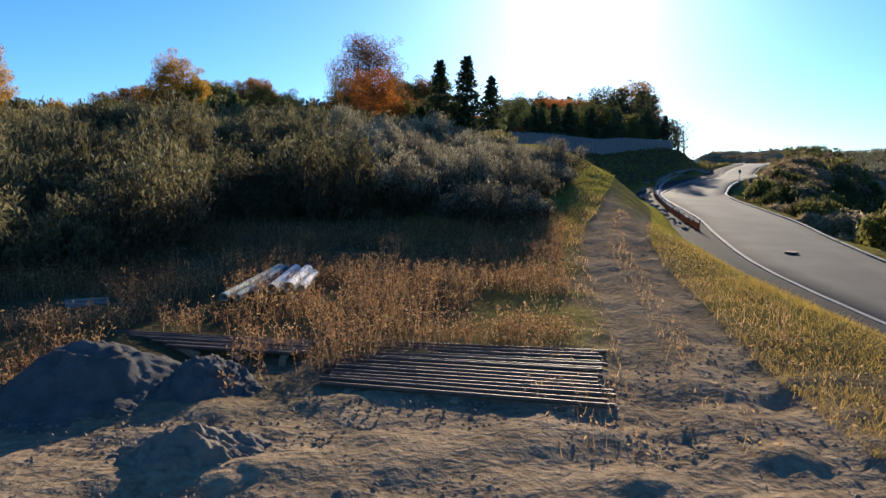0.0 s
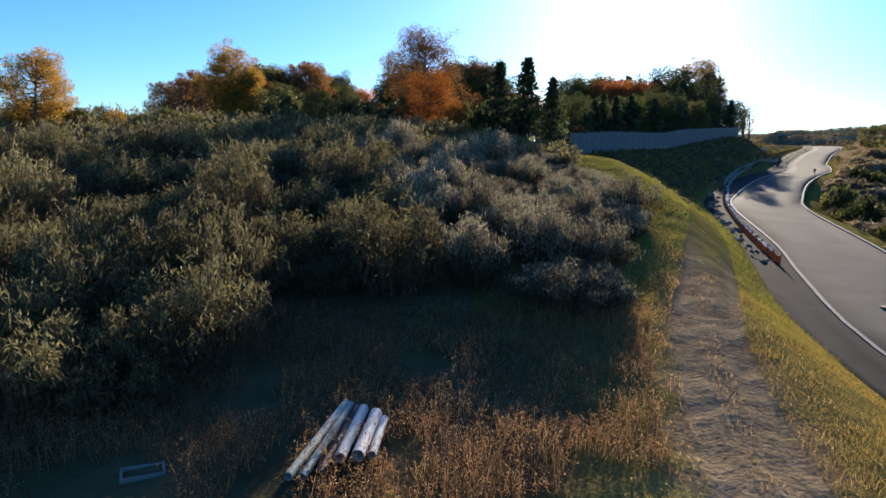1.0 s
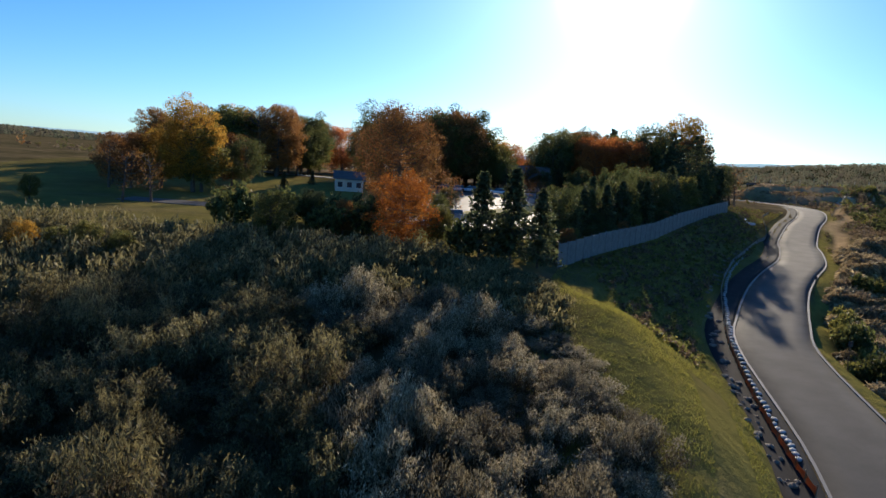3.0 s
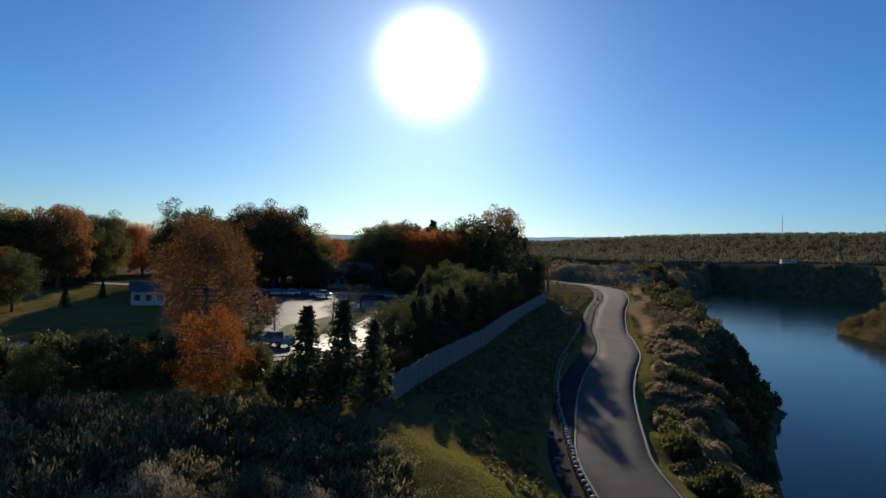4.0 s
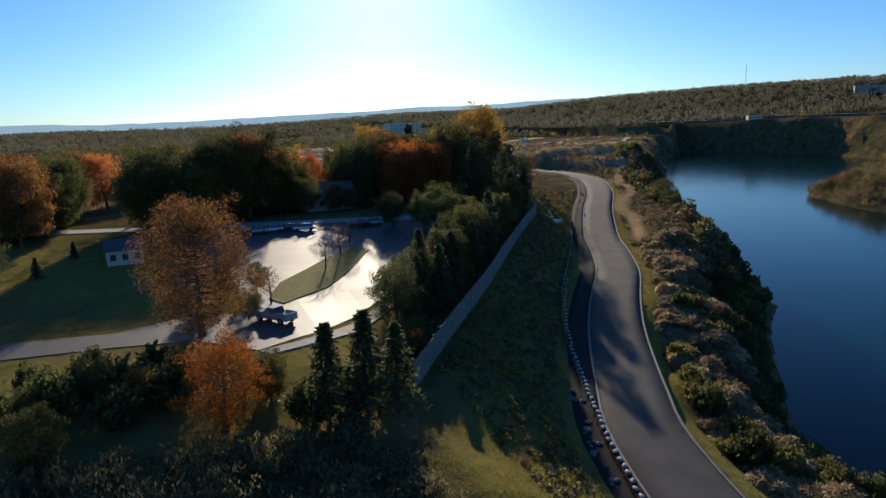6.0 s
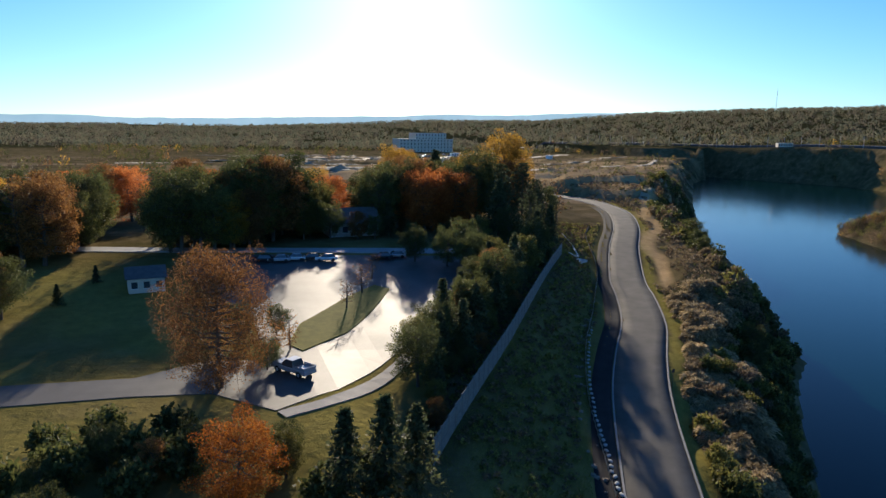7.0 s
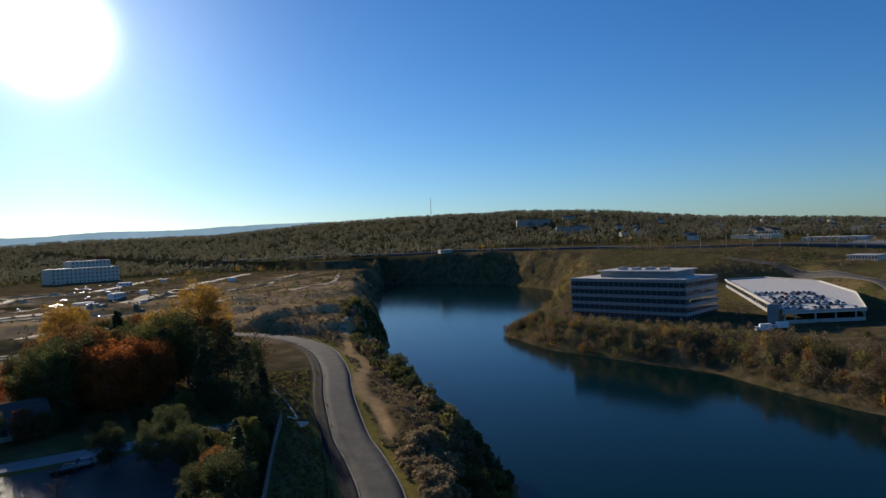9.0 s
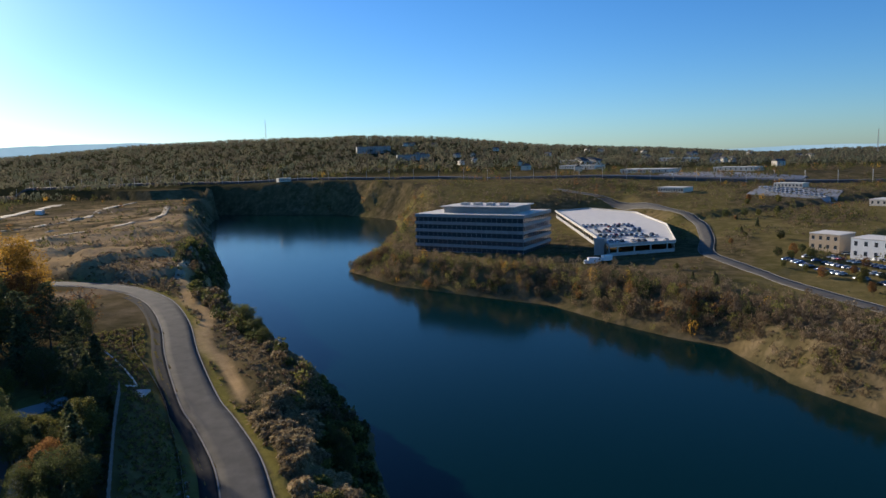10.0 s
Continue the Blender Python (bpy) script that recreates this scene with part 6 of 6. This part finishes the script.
def pickup(m):
    """A pickup truck: body, cab with windows, open bed and wheels."""
    root = thing("pickup_truck", "silver pickup truck parked beside the autumn tree", "truck", m)
    body = boxes((-0.95, -2.75, 0.45, 0.95, 2.75, 0.98), bevel=0.1)
    box(body, -0.9, 1.0, 0.97, 0.9, 2.65, 1.16, bevel=0.09)
    part("body", body, CAR_M["silver"], root)
    bm = bmesh.new()
    g = [bm.verts.new(p) for p in ((-0.88, -0.75, 0.97), (0.88, -0.75, 0.97), (0.88, 1.35, 0.97), (-0.88, 1.35, 0.97), (-0.72, -0.55, 1.72), (0.72, -0.55, 1.72), (0.72, 0.55, 1.72), (-0.72, 0.55, 1.72))]
    for q in ((0, 1, 5, 4), (1, 2, 6, 5), (2, 3, 7, 6), (3, 0, 4, 7), (4, 5, 6, 7)):
        bm.faces.new([g[i] for i in q])
    part("cab", bm, GLASS_D, root, "dark cab windows")
    part("roof", boxes((-0.73, -0.57, 1.72, 0.73, 0.57, 1.79), bevel=0.03), CAR_M["silver"], root)
    for x in (-0.92, 0.84):
        part("bed_side", boxes((x, -2.7, 0.97, x + 0.08, -0.8, 1.32), bevel=0.02), CAR_M["silver"], root)
    part("tailgate", boxes((-0.83, -2.72, 0.97, 0.83, -2.64, 1.3), bevel=0.02), CAR_M["silver"], root)
    part("bumper", boxes((-0.92, 2.76, 0.42, 0.92, 2.88, 0.66), bevel=0.03), STEEL, root, "dark front bumper")
    for x in (-0.86, 0.86):
        for y in (-1.75, 1.75):
            bm = bmesh.new()
            bmesh.ops.create_cone(bm, cap_ends=True, segments=16, radius1=0.39, radius2=0.39, depth=0.26)
            bmesh.ops.rotate(bm, verts=bm.verts, matrix=Matrix.Rotation(math.pi / 2, 3, "Y"))
            w = part("wheel", bm, RUBBER, root)
            w.location = (x, y, 0.39)
            bm = bmesh.new()
            bmesh.ops.create_cone(bm, cap_ends=True, segments=12, radius1=0.2, radius2=0.2, depth=0.27)
            bmesh.ops.rotate(bm, verts=bm.verts, matrix=Matrix.Rotation(math.pi / 2, 3, "Y"))
            part("rim", bm, CONCRETE, w)


pickup(pose(6.0, 101.5, float(height(6.0, 101.5)) + 0.1, 0, 0, 35))
for x, y, t, k in ((30, 155, 80, 2), (33, 156, 80, 1), (19, 156, 80, 0), (16, 157, 80, 2), (10, 157, 82, 1), (13, 157.5, 80, 0), (7, 157.5, 78, 2)):
    park(x, y, t, float(height(x, y)) + 0.1, k)


# ---- dry weeds round the pad and grass on the bank
def weeds(name, label, n, where, tall, leaf, heads, seed, thick=1.0, lean_by=0.16):
    r = np.random.default_rng(seed)
    p = where(r, n)
    z = height(p[:, 0], p[:, 1])
    base = np.column_stack([p, z])
    n = len(p)
    h = tall * r.uniform(0.5, 1.3, n) * (0.72 + 0.6 * value_noise(p[:, 0] / 1.6, p[:, 1] / 1.6, 77 + seed))
    h = np.clip(h, 0.05, None)
    lean = r.normal(0, lean_by, (n, 2))
    tip = base + np.column_stack([lean * h[:, None], h])
    wid = np.clip(0.012 + 0.0009 * np.hypot(p[:, 0], p[:, 1]), 0.012, 0.06) * thick
    a = r.uniform(0, math.pi, n)
    w = np.column_stack([np.cos(a), np.sin(a), 0 * a]) * wid[:, None]
    blades = np.stack([base - w / 2, base + w / 2, tip + w * 0.15, tip - w * 0.15], 1)
    out = [blades]
    for k in range(heads):
        u = r.uniform(0.35, 1.05, n)[:, None]
        c = base * (1 - u) + tip * u + r.normal(0, 0.05, (n, 3))
        out.append(cards(r, c, 0.07, 0.026, 0.2))
    return tagged(part(name, cards_mesh(name, np.concatenate(out), LEAF[leaf]), None), label, "weeds", kind="stuff")


def weed_area(r, n):
    x, y = r.uniform(-16, 8, n), r.uniform(4.5, 24, n)
    dt, _ = along(TRACK_LINE, x, y)
    edge = np.where(x > -0.9, 8.6 + 0.12 * x, np.where(x > -3.4, 5.6, 8.0 + 0.05 * x)) + 1.4 * value_noise(x / 2, y / 2, 61)
    k = (y > edge) & (np.abs(dt) > 2.0) & ~((x > -5.2) & (x < -1.3) & (y < 11.2) & (value_noise(x / 0.5, y / 0.5, 66) > -0.4)) & (value_noise(x / 1.4, y / 1.1, 62) > -0.12 - 0.3 * (y > 13))
    return np.stack([x[k], y[k]], 1)


weeds("dry_weeds", "tall dry straw-coloured weeds with pale seed heads", 18000, weed_area, 0.55, "straw", 5, 90, 0.55, 0.26)
weeds("brown_weeds", "seared red-brown weeds with branching heads", 19000, weed_area, 0.7, "sear", 6, 94, 0.5, 0.3)


def bank_area(r, n):
    y = 4 + 110 * r.uniform(0, 1, n) ** 1.6
    x = np.interp(y, ROAD_LINE[:, 1], ROAD_LINE[:, 0]) - r.uniform(4.3, 26, n)
    d, _ = along(ROAD_LINE, x, y)
    dt, _ = along(TRACK_LINE, x, y)
    k = (d < -6.9) & (d > -22) & (np.abs(dt) > 1.3) & ((dt > 0) | (y > 21))
    return np.stack([x[k], y[k]], 1)


def near_bank(r, n):
    p = bank_area(r, n)
    return p[p[:, 1] < 30 + 7 * value_noise(p[:, 0] / 3, p[:, 1] / 3, 64)]


def upper_bank(r, n):
    p = bank_area(r, n)
    return p[p[:, 1] > 24 + 7 * value_noise(p[:, 0] / 3, p[:, 1] / 3, 65)]


weeds("bank_grass", "short golden-brown grass on the road bank", 300000, near_bank, 0.15, "lawn", 0, 91, 0.5, 0.6)
weeds("bank_turf", "short yellow-green turf higher on the road bank", 260000, upper_bank, 0.16, "turf", 0, 96, 0.6, 0.5)


def edge_area(r, n):
    x, y = r.uniform(2, 12, n), r.uniform(4, 40, n)
    dt, _ = along(TRACK_LINE, x, y)
    k = (np.abs(np.abs(dt) - 2.1) < 0.9) | (np.abs(dt) < 0.35)
    return np.stack([x[k], y[k]], 1)


weeds("track_weeds", "dry tufts between and beside the wheel ruts", 9000, edge_area, 0.2, "straw", 1, 92, 0.6, 0.3)


def clods(name, label, n, where, size, material, seed):
    """Many small broken lumps lying on the ground, in one mesh."""
    r = np.random.default_rng(seed)
    p = where(r, n)
    n = len(p)
    base = np.array([(1, 0, 0), (-0.5, 0.87, 0), (-0.5, -0.87, 0), (0, 0, 0.8), (0, 0, -0.6)])
    face = np.array([(0, 1, 3), (1, 2, 3), (2, 0, 3), (1, 0, 4), (2, 1, 4), (0, 2, 4)])
    a = r.uniform(0, 2 * math.pi, n)
    s = size * r.uniform(0.4, 1.6, n) ** 1.6
    v = base[None] * s[:, None, None] * r.uniform(0.6, 1.3, (n, 5, 1))
    x = v[..., 0] * np.cos(a)[:, None] - v[..., 1] * np.sin(a)[:, None]
    y = v[..., 0] * np.sin(a)[:, None] + v[..., 1] * np.cos(a)[:, None]
    z = v[..., 2] * 0.7 + height(p[:, 0], p[:, 1])[:, None] + 0.02
    verts = np.stack([x + p[:, :1], y + p[:, 1:], z], -1).reshape(-1, 3)
    faces = (face[None] + 5 * np.arange(n)[:, None, None]).reshape(-1, 3)
    return tagged(part(name, raw_mesh(name, verts, faces, material), None), label, "rubble", kind="stuff")


def pad_area(r, n):
    x, y = r.uniform(-10, 9, n), r.uniform(1.5, 9.5, n)
    k = (y < 8.6 + 0.12 * x) & (value_noise(x / 0.9, y / 0.7, 71) > -0.2)
    return np.stack([x[k], y[k]], 1)


clods("clods", "broken clods and stones on the churned dirt", 6000, pad_area, 0.028, EARTH, 95)


# white pipes and a slab left lying on the bench by the road
for a, b in (((78.2, 160.2), (80.8, 165.6)), ((81.0, 166.2), (83.4, 171.8)), ((83.5, 172.4), (85.6, 178.2)), ((85.7, 178.8), (87.6, 184.6)), ((77.6, 159.6), (74.4, 158.2))):
    tagged(part("drain_pipe", tube(bmesh.new(), (*a, float(height(*a)) + 0.24), (*b, float(height(*b)) + 0.24), 0.2, 12, 0.03), PVC), "thick white drain pipe on bare ground", "pipe", "drain pipes on the bench")
o = part("slab", boxes((-2.2, -1.4, -0.3, 2.2, 1.4, 0.22), bevel=0.03), CONCRETE)
o.matrix_basis = pose(74.6, 154.6, float(height(74.6, 154.6)), 0, 0, 30)
tagged(o, "pale concrete slab on the slope", "slab")

# vehicles and huts of the building site, far off
for k in range(60):
    x, y = 110 + 2.0 * k + rng.uniform(-24, 24), 400 + 5.0 * k + rng.uniform(-60, 60)
    park(x, y, rng.uniform(0, 360))
